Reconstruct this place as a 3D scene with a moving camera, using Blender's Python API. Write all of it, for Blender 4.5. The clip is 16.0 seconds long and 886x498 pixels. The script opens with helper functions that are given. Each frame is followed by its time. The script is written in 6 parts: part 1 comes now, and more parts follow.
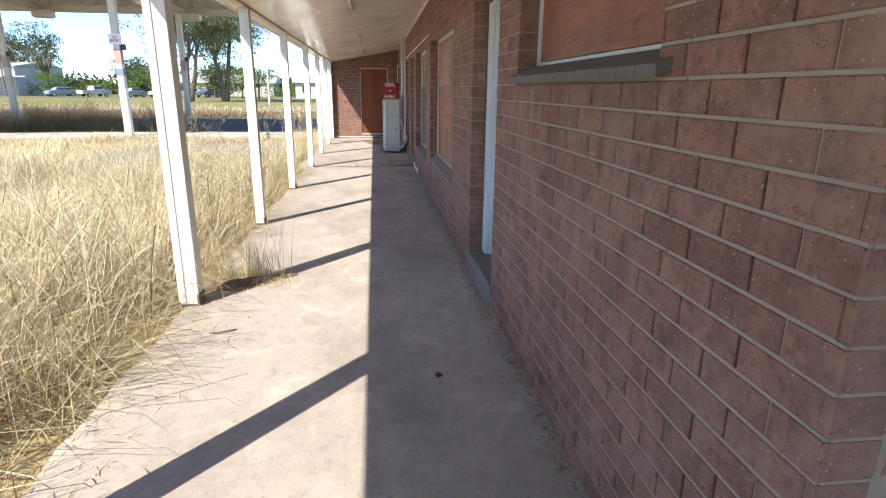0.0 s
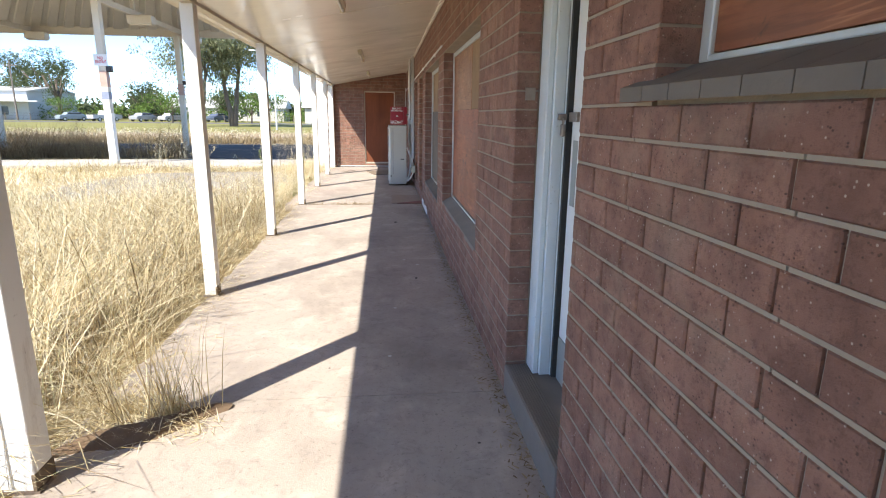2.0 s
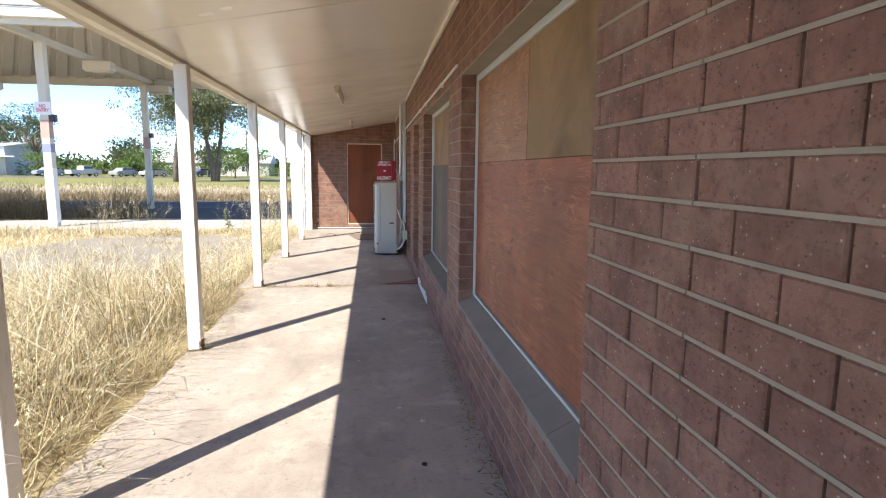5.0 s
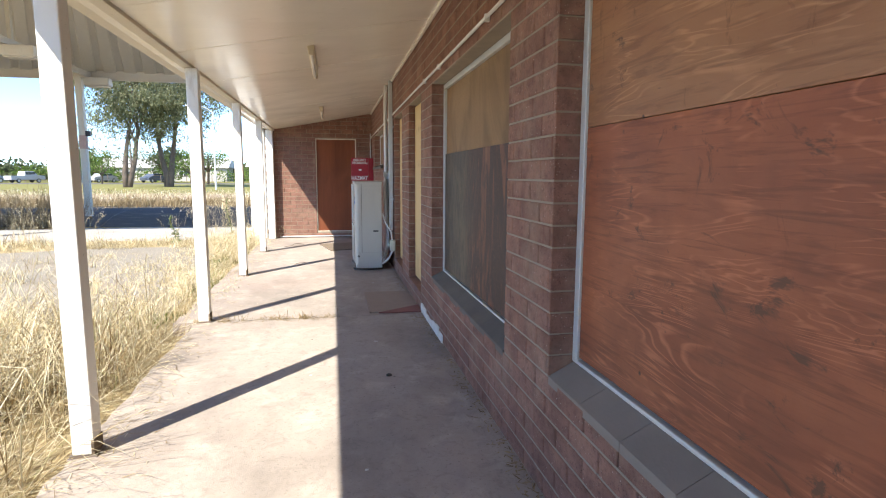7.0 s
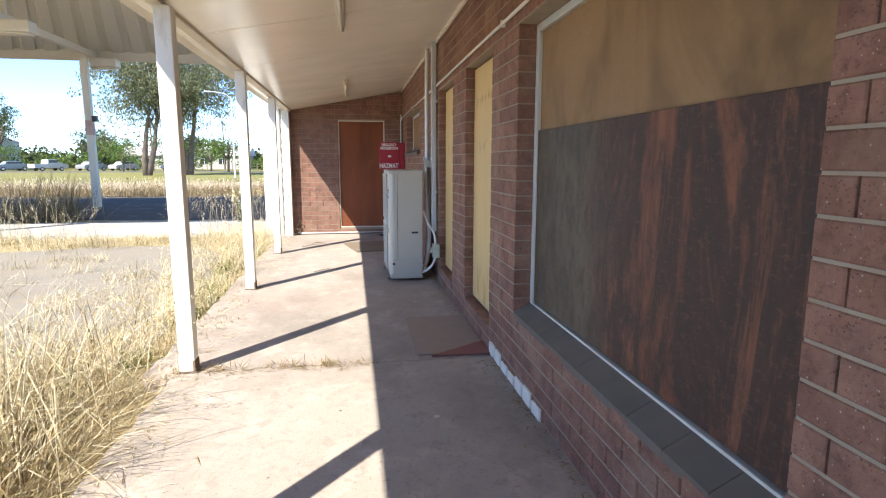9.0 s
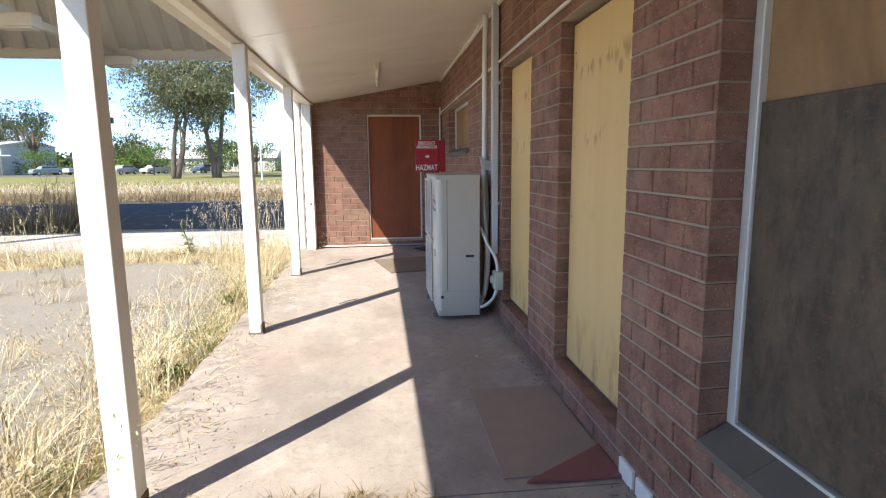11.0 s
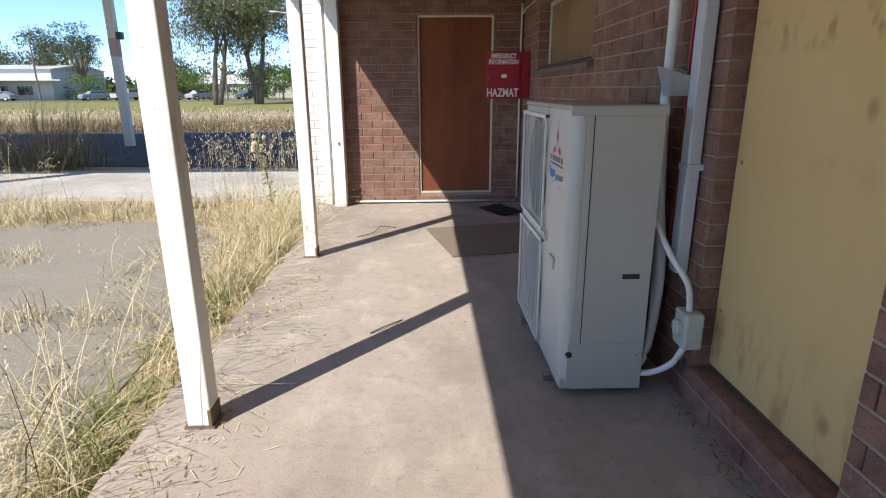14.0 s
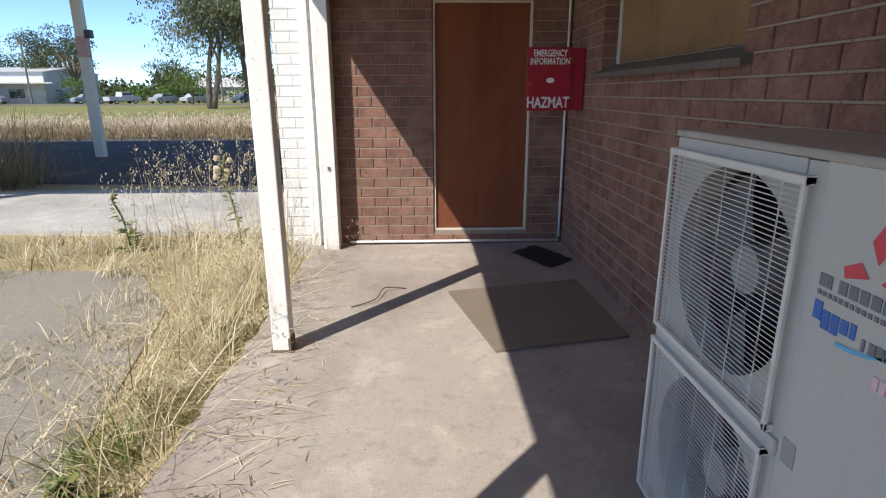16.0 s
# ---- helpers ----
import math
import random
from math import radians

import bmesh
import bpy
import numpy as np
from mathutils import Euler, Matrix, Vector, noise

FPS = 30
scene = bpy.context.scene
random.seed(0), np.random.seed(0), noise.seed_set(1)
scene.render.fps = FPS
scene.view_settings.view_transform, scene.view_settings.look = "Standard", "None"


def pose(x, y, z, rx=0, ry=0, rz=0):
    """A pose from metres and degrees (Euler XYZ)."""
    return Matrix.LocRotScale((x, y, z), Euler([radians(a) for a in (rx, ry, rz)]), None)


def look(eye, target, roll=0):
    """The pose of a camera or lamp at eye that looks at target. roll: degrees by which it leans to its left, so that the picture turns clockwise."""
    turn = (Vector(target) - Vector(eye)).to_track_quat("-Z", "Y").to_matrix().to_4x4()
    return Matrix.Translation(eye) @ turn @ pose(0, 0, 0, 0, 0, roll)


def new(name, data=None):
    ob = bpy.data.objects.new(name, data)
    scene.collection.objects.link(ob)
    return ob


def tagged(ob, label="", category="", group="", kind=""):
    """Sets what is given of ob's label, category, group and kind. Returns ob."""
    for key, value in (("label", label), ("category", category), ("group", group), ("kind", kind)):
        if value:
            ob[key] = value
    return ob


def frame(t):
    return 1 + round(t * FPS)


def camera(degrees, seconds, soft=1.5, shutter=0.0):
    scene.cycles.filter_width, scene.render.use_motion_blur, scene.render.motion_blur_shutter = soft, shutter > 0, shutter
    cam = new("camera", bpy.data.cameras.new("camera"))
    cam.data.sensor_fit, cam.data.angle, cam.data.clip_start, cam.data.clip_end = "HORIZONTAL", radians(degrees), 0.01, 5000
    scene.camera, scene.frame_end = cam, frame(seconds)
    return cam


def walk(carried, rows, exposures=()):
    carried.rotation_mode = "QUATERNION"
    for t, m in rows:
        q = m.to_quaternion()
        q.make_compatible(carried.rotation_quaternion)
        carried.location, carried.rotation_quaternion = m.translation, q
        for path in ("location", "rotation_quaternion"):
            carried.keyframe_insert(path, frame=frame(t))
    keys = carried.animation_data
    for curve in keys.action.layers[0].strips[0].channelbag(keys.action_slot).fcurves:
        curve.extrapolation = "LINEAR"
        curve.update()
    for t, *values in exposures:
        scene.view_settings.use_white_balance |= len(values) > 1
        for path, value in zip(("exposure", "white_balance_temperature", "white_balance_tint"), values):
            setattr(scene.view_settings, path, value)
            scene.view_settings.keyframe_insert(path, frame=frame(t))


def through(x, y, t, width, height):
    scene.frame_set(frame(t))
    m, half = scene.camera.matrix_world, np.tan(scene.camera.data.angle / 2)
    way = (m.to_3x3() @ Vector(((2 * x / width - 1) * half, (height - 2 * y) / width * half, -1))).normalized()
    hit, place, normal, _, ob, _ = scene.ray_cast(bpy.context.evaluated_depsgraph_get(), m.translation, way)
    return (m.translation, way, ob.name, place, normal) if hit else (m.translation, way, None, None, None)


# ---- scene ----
cam = camera(77.0, 16.0, 1.1)
PATH = [
    (0, (0.051, 0.28, 1.47), (0.284, 2.19, 0.923), 0.6),
    (0.5, (0.102, 0.74, 1.481), (0.329, 2.655, 0.951), 0.5),
    (1, (0.088, 1.192, 1.473), (0.308, 3.114, 0.968), 0.6),
    (1.5, (0.11, 1.593, 1.483), (0.323, 3.525, 1.012), 0.7),
    (2, (0.183, 2.04, 1.472), (0.387, 3.974, 1.007), 0.7),
    (2.5, (0.158, 2.461, 1.46), (0.343, 4.405, 1.026), 0.6),
    (3, (0.142, 2.857, 1.452), (0.315, 4.813, 1.073), 0.8),
    (3.5, (0.129, 3.263, 1.47), (0.291, 5.226, 1.122), 0.6),
    (4, (0.071, 3.671, 1.477), (0.23, 5.642, 1.174), 0.7),
    (4.5, (0.135, 4.006, 1.453), (0.327, 5.977, 1.169), 0.6),
    (5, (0.202, 4.376, 1.475), (0.458, 6.34, 1.196), 0.6),
    (5.2, (0.2, 4.53, 1.448), (0.487, 6.491, 1.18), 0.6),
    (7.3, (-0.041, 6.458, 1.348), (0.346, 8.402, 1.085), 0.2),
    (7.5, (-0.035, 6.646, 1.352), (0.343, 8.59, 1.07), -0.1),
    (8, (-0.083, 7.041, 1.358), (0.268, 8.986, 1.051), 0.1),
    (8.5, (-0.132, 7.442, 1.383), (0.196, 9.392, 1.081), 0.1),
    (9, (-0.127, 7.813, 1.349), (0.188, 9.764, 1.041), 0.1),
    (9.2, (-0.111, 7.987, 1.377), (0.19, 9.94, 1.064), -0.0),
    (11.3, (-0.225, 9.651, 1.362), (-0.019, 11.616, 1.055), -0.2),
    (11.5, (-0.236, 9.853, 1.368), (-0.031, 11.817, 1.055), 0.3),
    (12, (-0.212, 10.29, 1.336), (-0.019, 12.251, 0.993), 0.2),
    (12.5, (-0.26, 10.7, 1.334), (-0.112, 12.654, 0.938), 0.1),
    (13, (-0.318, 11.089, 1.36), (-0.199, 13.039, 0.932), 0.3),
    (13.5, (-0.287, 11.488, 1.328), (-0.197, 13.424, 0.835), -0.2),
    (14, (-0.294, 11.86, 1.32), (-0.238, 13.782, 0.769), -0.3),
    (14.5, (-0.322, 12.259, 1.344), (-0.279, 14.179, 0.787), -0.4),
    (15, (-0.318, 12.688, 1.295), (-0.267, 14.605, 0.728), -0.5),
    (15.5, (-0.399, 13.071, 1.341), (-0.341, 14.982, 0.754), -0.3),
    (16, (-0.46, 13.455, 1.36), (-0.396, 15.38, 0.82), -0.2),
]
walk(cam, [(t, look(eye, target, roll)) for t, eye, target, roll in PATH],
     [(0, 1.6, 6800, 8), (1.5, 1.78, 6800, 8), (3, 1.57, 6800, 8), (3.5, 1.4, 6800, 8), (4.5, 1.52, 6800, 8), (5, 1.76, 6800, 8), (8.5, 1.82, 6800, 8), (11.5, 1.58, 6800, 8), (13, 1.27, 6750, 8), (14.5, 1.1, 6700, 8), (15.5, 1.02, 6650, 8), (16, 0.95, 6600, 8)])

# ---- world, sun, exposure ----
SUN_DIR = Vector((1.25, 1.45, -1.97)).normalized()
world = bpy.data.worlds.new("sky")
scene.world = world
world.use_nodes = True
wn = world.node_tree.nodes
sky = wn.new("ShaderNodeTexSky")
sky.sky_type = "NISHITA"
sky.sun_disc = False
sky.sun_elevation = math.asin(-SUN_DIR.z)
sky.sun_rotation = math.atan2(-SUN_DIR.x, -SUN_DIR.y)
sky.altitude = 100
sky.air_density = 0.55
sky.dust_density = 0.0
sky.ozone_density = 6.0
world.node_tree.links.new(sky.outputs[0], wn["Background"].inputs[0])
wn["Background"].inputs[1].default_value = 0.145
sun_data = bpy.data.lights.new("sun", "SUN")
sun_data.energy = 3.15
sun_data.angle = radians(0.53)
sun_data.color = (1.0, 0.95, 0.88)
sun = new("sun", sun_data)
sun.matrix_world = look((0, 0, 0), SUN_DIR)


# ---- builders ----
def thing(name, label, category, group="", at=(0, 0, 0), kind=""):
    ob = new(name)
    ob.location = at
    return tagged(ob, label, category, group, kind)


def mesh_of(bm, mat, smooth=False):
    me = bpy.data.meshes.new("mesh")
    bmesh.ops.recalc_face_normals(bm, faces=bm.faces)
    bm.to_mesh(me)
    bm.free()
    for m in (mat if isinstance(mat, (list, tuple)) else [mat]):
        me.materials.append(m)
    if smooth:
        me.polygons.foreach_set("use_smooth", [True] * len(me.polygons))
    return me


def part(name, bm, mat, parent=None, label="", smooth=False):
    ob = new(name, mesh_of(bm, mat, smooth))
    if parent is not None:
        ob.parent = parent
    return tagged(ob, label)


def solo(name, bm, mat, label, category, group="", kind="", smooth=False):
    return tagged(part(name, bm, mat, None, "", smooth), label, category, group, kind)


def box(x0, x1, y0, y1, z0, z1, bevel=0.0, bm=None):
    own = bmesh.new()
    m = Matrix.LocRotScale(((x0 + x1) / 2, (y0 + y1) / 2, (z0 + z1) / 2), None, (x1 - x0, y1 - y0, z1 - z0))
    bmesh.ops.create_cube(own, size=1, matrix=m)
    if bevel:
        bmesh.ops.bevel(own, geom=own.edges[:], offset=bevel, segments=2, affect="EDGES", profile=0.5)
    if bm is None:
        return own
    join(bm, own)
    return bm


def join(bm, other):
    me = bpy.data.meshes.new("tmp")
    other.to_mesh(me)
    other.free()
    bm.from_mesh(me)
    bpy.data.meshes.remove(me)
    return bm


def beam(a, b, w, h, bevel=0.004, bm=None):
    a, b = Vector(a), Vector(b)
    d = b - a
    own = box(-w / 2, w / 2, 0, d.length, -h / 2, h / 2, bevel)
    q = d.to_track_quat("Y", "Z")
    bmesh.ops.transform(own, matrix=Matrix.Translation(a) @ q.to_matrix().to_4x4(), verts=own.verts)
    return own if bm is None else join(bm, own)


def tube(points, r, seg=10, bm=None, radii=None):
    own = bmesh.new()
    pts = [Vector(p) for p in points]
    rings = []
    for i, p in enumerate(pts):
        d = (pts[min(i + 1, len(pts) - 1)] - pts[max(i - 1, 0)]).normalized()
        side = d.cross(Vector((0.31, 0.21, 0.93)) if abs(d.z) < 0.9 else Vector((1, 0, 0))).normalized()
        up = side.cross(d)
        rr = radii[i] if radii else r
        rings.append([own.verts.new(p + rr * (math.cos(a) * side + math.sin(a) * up)) for a in [2 * math.pi * k / seg for k in range(seg)]])
    for r0, r1 in zip(rings, rings[1:]):
        for k in range(seg):
            own.faces.new((r0[k], r0[(k + 1) % seg], r1[(k + 1) % seg], r1[k]))
    own.faces.new(rings[0][::-1])
    own.faces.new(rings[-1])
    return own if bm is None else join(bm, own)


def smooth_path(points, n=6):
    pts = [Vector(p) for p in points]
    out = []
    for i in range(len(pts) - 1):
        p0, p1, p2, p3 = pts[max(i - 1, 0)], pts[i], pts[i + 1], pts[min(i + 2, len(pts) - 1)]
        for k in range(n):
            t = k / n
            out.append(0.5 * (2 * p1 + (p2 - p0) * t + (2 * p0 - 5 * p1 + 4 * p2 - p3) * t * t + (3 * p1 - p0 - 3 * p2 + p3) * t ** 3))
    return out + [pts[-1]]


def raw(name, verts, faces, mat, parent=None, smooth=False):
    me = bpy.data.meshes.new("mesh")
    me.from_pydata(verts, [], faces)
    me.materials.append(mat)
    if smooth:
        me.polygons.foreach_set("use_smooth", [True] * len(me.polygons))
    me.update()
    ob = new(name, me)
    if parent is not None:
        ob.parent = parent
    return ob


def lettering(name, body, size, mat, m, parent, thick=0.001, squeeze=1.0):
    cu = bpy.data.curves.new("text", "FONT")
    cu.body, cu.size, cu.align_x, cu.align_y, cu.extrude = body, size, "CENTER", "CENTER", thick
    cu.resolution_u = 2
    cu.offset = 0.022 * size
    cu.space_line = 0.85
    tmp = new("text_tmp", cu)
    me = bpy.data.meshes.new_from_object(tmp.evaluated_get(bpy.context.evaluated_depsgraph_get()))
    bpy.data.objects.remove(tmp)
    me.materials.clear()
    me.materials.append(mat)
    me.transform(m @ Matrix.Diagonal((squeeze, 1, 1, 1)))
    ob = new(name, me)
    ob.parent = parent
    return ob


# ---- materials ----
class Nodes:
    def __init__(self, name):
        self.mat = bpy.data.materials.new(name)
        self.mat.use_nodes = True
        self.t = self.mat.node_tree
        self.b = self.t.nodes["Principled BSDF"]
        self.geo = self.t.nodes.new("ShaderNodeNewGeometry")

    def link(self, a, b):
        self.t.links.new(a, b)

    def coords(self, stretch=(1, 1, 1), jitter=False):
        m = self.t.nodes.new("ShaderNodeMapping")
        m.inputs["Scale"].default_value = stretch
        self.link(self.geo.outputs["Position"], m.inputs["Vector"])
        if jitter:
            oi = self.t.nodes.new("ShaderNodeObjectInfo")
            mul = self.t.nodes.new("ShaderNodeVectorMath")
            mul.operation = "SCALE"
            mul.inputs[0].default_value = (37.0, 91.0, 53.0)
            self.link(oi.outputs["Random"], mul.inputs["Scale"])
            self.link(mul.outputs[0], m.inputs["Location"])
        return m.outputs[0]

    def noise(self, scale, detail=4, rough=0.55, stretch=(1, 1, 1), distort=0.0, jitter=False):
        n = self.t.nodes.new("ShaderNodeTexNoise")
        n.inputs["Scale"].default_value = scale
        n.inputs["Detail"].default_value = detail
        n.inputs["Roughness"].default_value = rough
        n.inputs["Distortion"].default_value = distort
        self.link(self.coords(stretch, jitter), n.inputs["Vector"])
        return n.outputs["Fac"]

    def cells(self, scale, stretch=(1, 1, 1)):
        n = self.t.nodes.new("ShaderNodeTexVoronoi")
        n.inputs["Scale"].default_value = scale
        self.link(self.coords(stretch), n.inputs["Vector"])
        return n

    def ramp(self, fac, stops):
        r = self.t.nodes.new("ShaderNodeValToRGB")
        while len(r.color_ramp.elements) < len(stops):
            r.color_ramp.elements.new(0.5)
        for e, (p, c) in zip(r.color_ramp.elements, stops):
            e.position = p
            e.color = (*c, 1) if len(c) == 3 else c
        self.link(fac, r.inputs[0])
        return r.outputs[0]

    def mask(self, fac, lo, hi):
        m = self.t.nodes.new("ShaderNodeMapRange")
        m.inputs["From Min"].default_value = lo
        m.inputs["From Max"].default_value = hi
        self.link(fac, m.inputs["Value"])
        return m.outputs[0]

    def times(self, a, b):
        m = self.t.nodes.new("ShaderNodeMath")
        m.operation = "MULTIPLY"
        self.link(a, m.inputs[0])
        if isinstance(b, (int, float)):
            m.inputs[1].default_value = b
        else:
            self.link(b, m.inputs[1])
        return m.outputs[0]

    def axis(self, k):
        s = self.t.nodes.new("ShaderNodeSeparateXYZ")
        self.link(self.geo.outputs["Position"], s.inputs[0])
        return s.outputs[k]

    def mix(self, fac, a, b, how="MIX"):
        m = self.t.nodes.new("ShaderNodeMix")
        m.data_type = "RGBA"
        m.blend_type = how
        for sock, v in ((m.inputs[0], fac), (m.inputs[6], a), (m.inputs[7], b)):
            if isinstance(v, (int, float)):
                sock.default_value = v
            elif isinstance(v, tuple):
                sock.default_value = (*v, 1)
            else:
                self.link(v, sock)
        return m.outputs[2]

    def done(self, colour, rough=0.8, bump=None, strength=0.3, dist=0.01, metal=0.0, spec=0.5):
        if isinstance(colour, tuple):
            self.b.inputs["Base Color"].default_value = (*colour, 1)
        else:
            self.link(colour, self.b.inputs["Base Color"])
        if isinstance(rough, (int, float)):
            self.b.inputs["Roughness"].default_value = rough
        else:
            self.link(rough, self.b.inputs["Roughness"])
        self.b.inputs["Metallic"].default_value = metal
        self.b.inputs["Specular IOR Level"].default_value = spec
        if bump is not None:
            bn = self.t.nodes.new("ShaderNodeBump")
            bn.inputs["Strength"].default_value = strength
            bn.inputs["Distance"].default_value = dist
            self.link(bump, bn.inputs["Height"])
            self.link(bn.outputs[0], self.b.inputs["Normal"])
        return self.mat


def plain(name, c1, c2, scale=6, rough=0.6, metal=0.0, bump=0.15, fine=60, spec=0.5):
    n = Nodes(name)
    col = n.mix(n.noise(scale, 5), c1, c2)
    return n.done(col, rough, n.noise(fine, 3), bump, 0.004, metal, spec)


def brick_mat(name, a, b, painted=False):
    n = Nodes(name)
    oi = n.t.nodes.new("ShaderNodeObjectInfo")
    isl = n.geo.outputs["Random Per Island"]
    pick = n.t.nodes.new("ShaderNodeMath")
    pick.operation = "FRACT"
    add = n.t.nodes.new("ShaderNodeMath")
    n.link(oi.outputs["Random"], add.inputs[0])
    n.link(isl, add.inputs[1])
    n.link(add.outputs[0], pick.inputs[0])
    base = n.mix(pick.outputs[0], a, b)
    base = n.mix(n.mask(n.noise(9, 5), 0.42, 0.72), base, tuple(c * (0.96 if painted else 0.72) for c in a))
    if not painted:
        sp = n.cells(62).outputs["Distance"]
        base = n.mix(n.times(n.mask(sp, 0.17, 0.10), n.mask(n.noise(26, 3), 0.44, 0.56)), base, (0.46, 0.36, 0.30))
        dk = n.cells(78, (1, 1, 1.3)).outputs["Distance"]
        base = n.mix(n.times(n.times(n.mask(dk, 0.27, 0.12), n.mask(n.noise(19, 3), 0.46, 0.58)), 0.8), base, (0.06, 0.035, 0.03))
        base = n.mix(n.times(n.mask(n.noise(40, 7, 0.8), 0.50, 0.64), 0.6), base, tuple(c * 0.5 for c in a))
        base = n.mix(n.times(n.mask(n.noise(2.3, 6, 0.7), 0.50, 0.74), 0.4), base, (0.40, 0.30, 0.22))
    return n.done(base, 0.88, n.noise(80, 6, 0.75), 0.8, 0.007, 0, 0.3)


BRICK = brick_mat("red_brick", (0.225, 0.115, 0.085), (0.305, 0.160, 0.117))
BRICK_WHITE = brick_mat("white_painted_brick", (0.74, 0.72, 0.68), (0.80, 0.78, 0.74), True)
MORTAR = plain("mortar", (0.35, 0.285, 0.215), (0.22, 0.18, 0.14), 7, 0.95, 0, 0.6, 120)
MORTAR_WHITE = plain("painted_mortar", (0.66, 0.64, 0.60), (0.50, 0.48, 0.45), 7, 0.8, 0, 0.4, 120)


def concrete_mat(name, a, b, red=0.0):
    n = Nodes(name)
    col = n.mix(n.noise(1.1, 6, 0.6), a, b)
    col = n.mix(n.times(n.mask(n.noise(3.4, 8, 0.65, distort=0.4), 0.52, 0.70), 0.55), col, tuple(c * 1.35 for c in a))
    col = n.mix(n.times(n.mask(n.noise(0.9, 7, 0.7, (1, 0.6, 1)), 0.46, 0.64), 0.6), col, tuple(c * 0.60 for c in b))
    if red:
        col = n.mix(n.times(n.mask(n.noise(0.7, 6, 0.65), 0.38, 0.62), red), col, (0.30, 0.165, 0.135))
    col = n.mix(n.times(n.mask(n.noise(46, 4, 0.7), 0.58, 0.70), 0.65), col, (0.17, 0.145, 0.125))
    col = n.mix(n.times(n.mask(n.noise(11, 8, 0.75, distort=0.8), 0.52, 0.66), 0.45), col, tuple(c * 0.62 for c in b))
    col = n.mix(n.times(n.mask(n.cells(5.5).outputs["Distance"], 0.055, 0.03), n.mask(n.noise(2.1, 2), 0.5, 0.56)), col, (0.10, 0.085, 0.075))
    return n.done(col, 0.9, n.noise(85, 6, 0.7), 0.35, 0.006, 0, 0.3)


CONCRETE = concrete_mat("worn_concrete", (0.445, 0.387, 0.334), (0.37, 0.317, 0.274))
CONCRETE_RED = concrete_mat("red_tinted_concrete", (0.44, 0.385, 0.335), (0.36, 0.312, 0.272), 0.17)
PATH_CONCRETE = concrete_mat("path_concrete", (0.50, 0.47, 0.43), (0.42, 0.40, 0.37))


def ply_mat(name, a, b, grain=(1, 1, 0.08), stain=0.35, dark=0.45, scale=16):
    n = Nodes(name)
    col = n.mix(n.noise(scale, 6, 0.6, grain, 0.6), a, b)
    col = n.mix(n.times(n.mask(n.noise(1.7, 5, 0.6, (1, 1, 0.5), 0.8), 0.48, 0.72), stain), col, tuple(c * dark for c in b))
    col = n.mix(n.times(n.mask(n.noise(75, 4, 0.6, grain), 0.52, 0.70), 0.35), col, tuple(c * 0.55 for c in a))
    return n.done(col, 0.7, n.noise(60, 4, 0.6, grain), 0.25, 0.003, 0, 0.3)


def red_ply(name, a, b, lean, marks):
    """Sun-reddened plywood: long lying grain, pale scratches, dark knots and drips."""
    n = Nodes(name)
    col = n.mix(n.mask(n.noise(3.2, 7, 0.62, (1, 0.28, lean), 1.6), 0.30, 0.70), a, b)
    col = n.mix(n.times(n.mask(n.noise(1.3, 5, 0.6, (1, 1, 1), 0.6), 0.46, 0.66), 0.6), col, tuple(c * 0.66 for c in b))
    wave = n.noise(5.5, 3, 0.5, (1, 0.10, lean), 2.2)
    for lo in (0.40, 0.47, 0.54, 0.61):
        line = n.times(n.mask(wave, lo, lo + 0.012), n.mask(wave, lo + 0.03, lo + 0.014))
        col = n.mix(n.times(n.times(line, n.mask(n.noise(4, 3), 0.45, 0.6)), 0.5), col, tuple(min(0.6, c * 1.5 + 0.02) for c in a))
    col = n.mix(n.times(n.mask(n.noise(44, 5, 0.65, (1, 0.06, lean), 0.8), 0.50, 0.64), 0.5), col, tuple(c * 0.52 for c in b))
    col = n.mix(n.times(n.mask(n.noise(6.5, 5, 0.75, (1, 0.7, 0.8), 1.0), marks, marks + 0.07), 0.75), col, (0.065, 0.03, 0.018))
    col = n.mix(n.times(n.mask(n.noise(9, 6, 0.7, (1, 1, 0.35), 0.5), 0.62, 0.70), 0.6), col, tuple(c * 0.4 for c in b))
    col = n.mix(n.times(n.mask(n.cells(7).outputs["Distance"], 0.07, 0.03), n.mask(n.noise(3.3, 2), 0.52, 0.58)), col, (0.04, 0.022, 0.015))
    return n.done(col, n.mix(n.noise(5, 4), (0.45, 0.45, 0.45), (0.65, 0.65, 0.65)), n.noise(40, 5, 0.65, (1, 0.08, lean)), 0.3, 0.003, 0, 0.5)


PLY_ORANGE = red_ply("weathered_orange_plywood", (0.36, 0.135, 0.055), (0.25, 0.078, 0.032), 1.0, 0.60)
PLY_RED = red_ply("weathered_red_plywood", (0.34, 0.105, 0.042), (0.20, 0.055, 0.023), 1.0, 0.60)
PLY_ORANGE_UP = red_ply("weathered_tan_red_plywood", (0.34, 0.165, 0.075), (0.255, 0.105, 0.045), 0.8, 0.60)
PLY_TAN = ply_mat("tan_plywood", (0.33, 0.205, 0.105), (0.19, 0.108, 0.05), (1, 0.35, 0.8), 0.75, 0.38, 3.2)


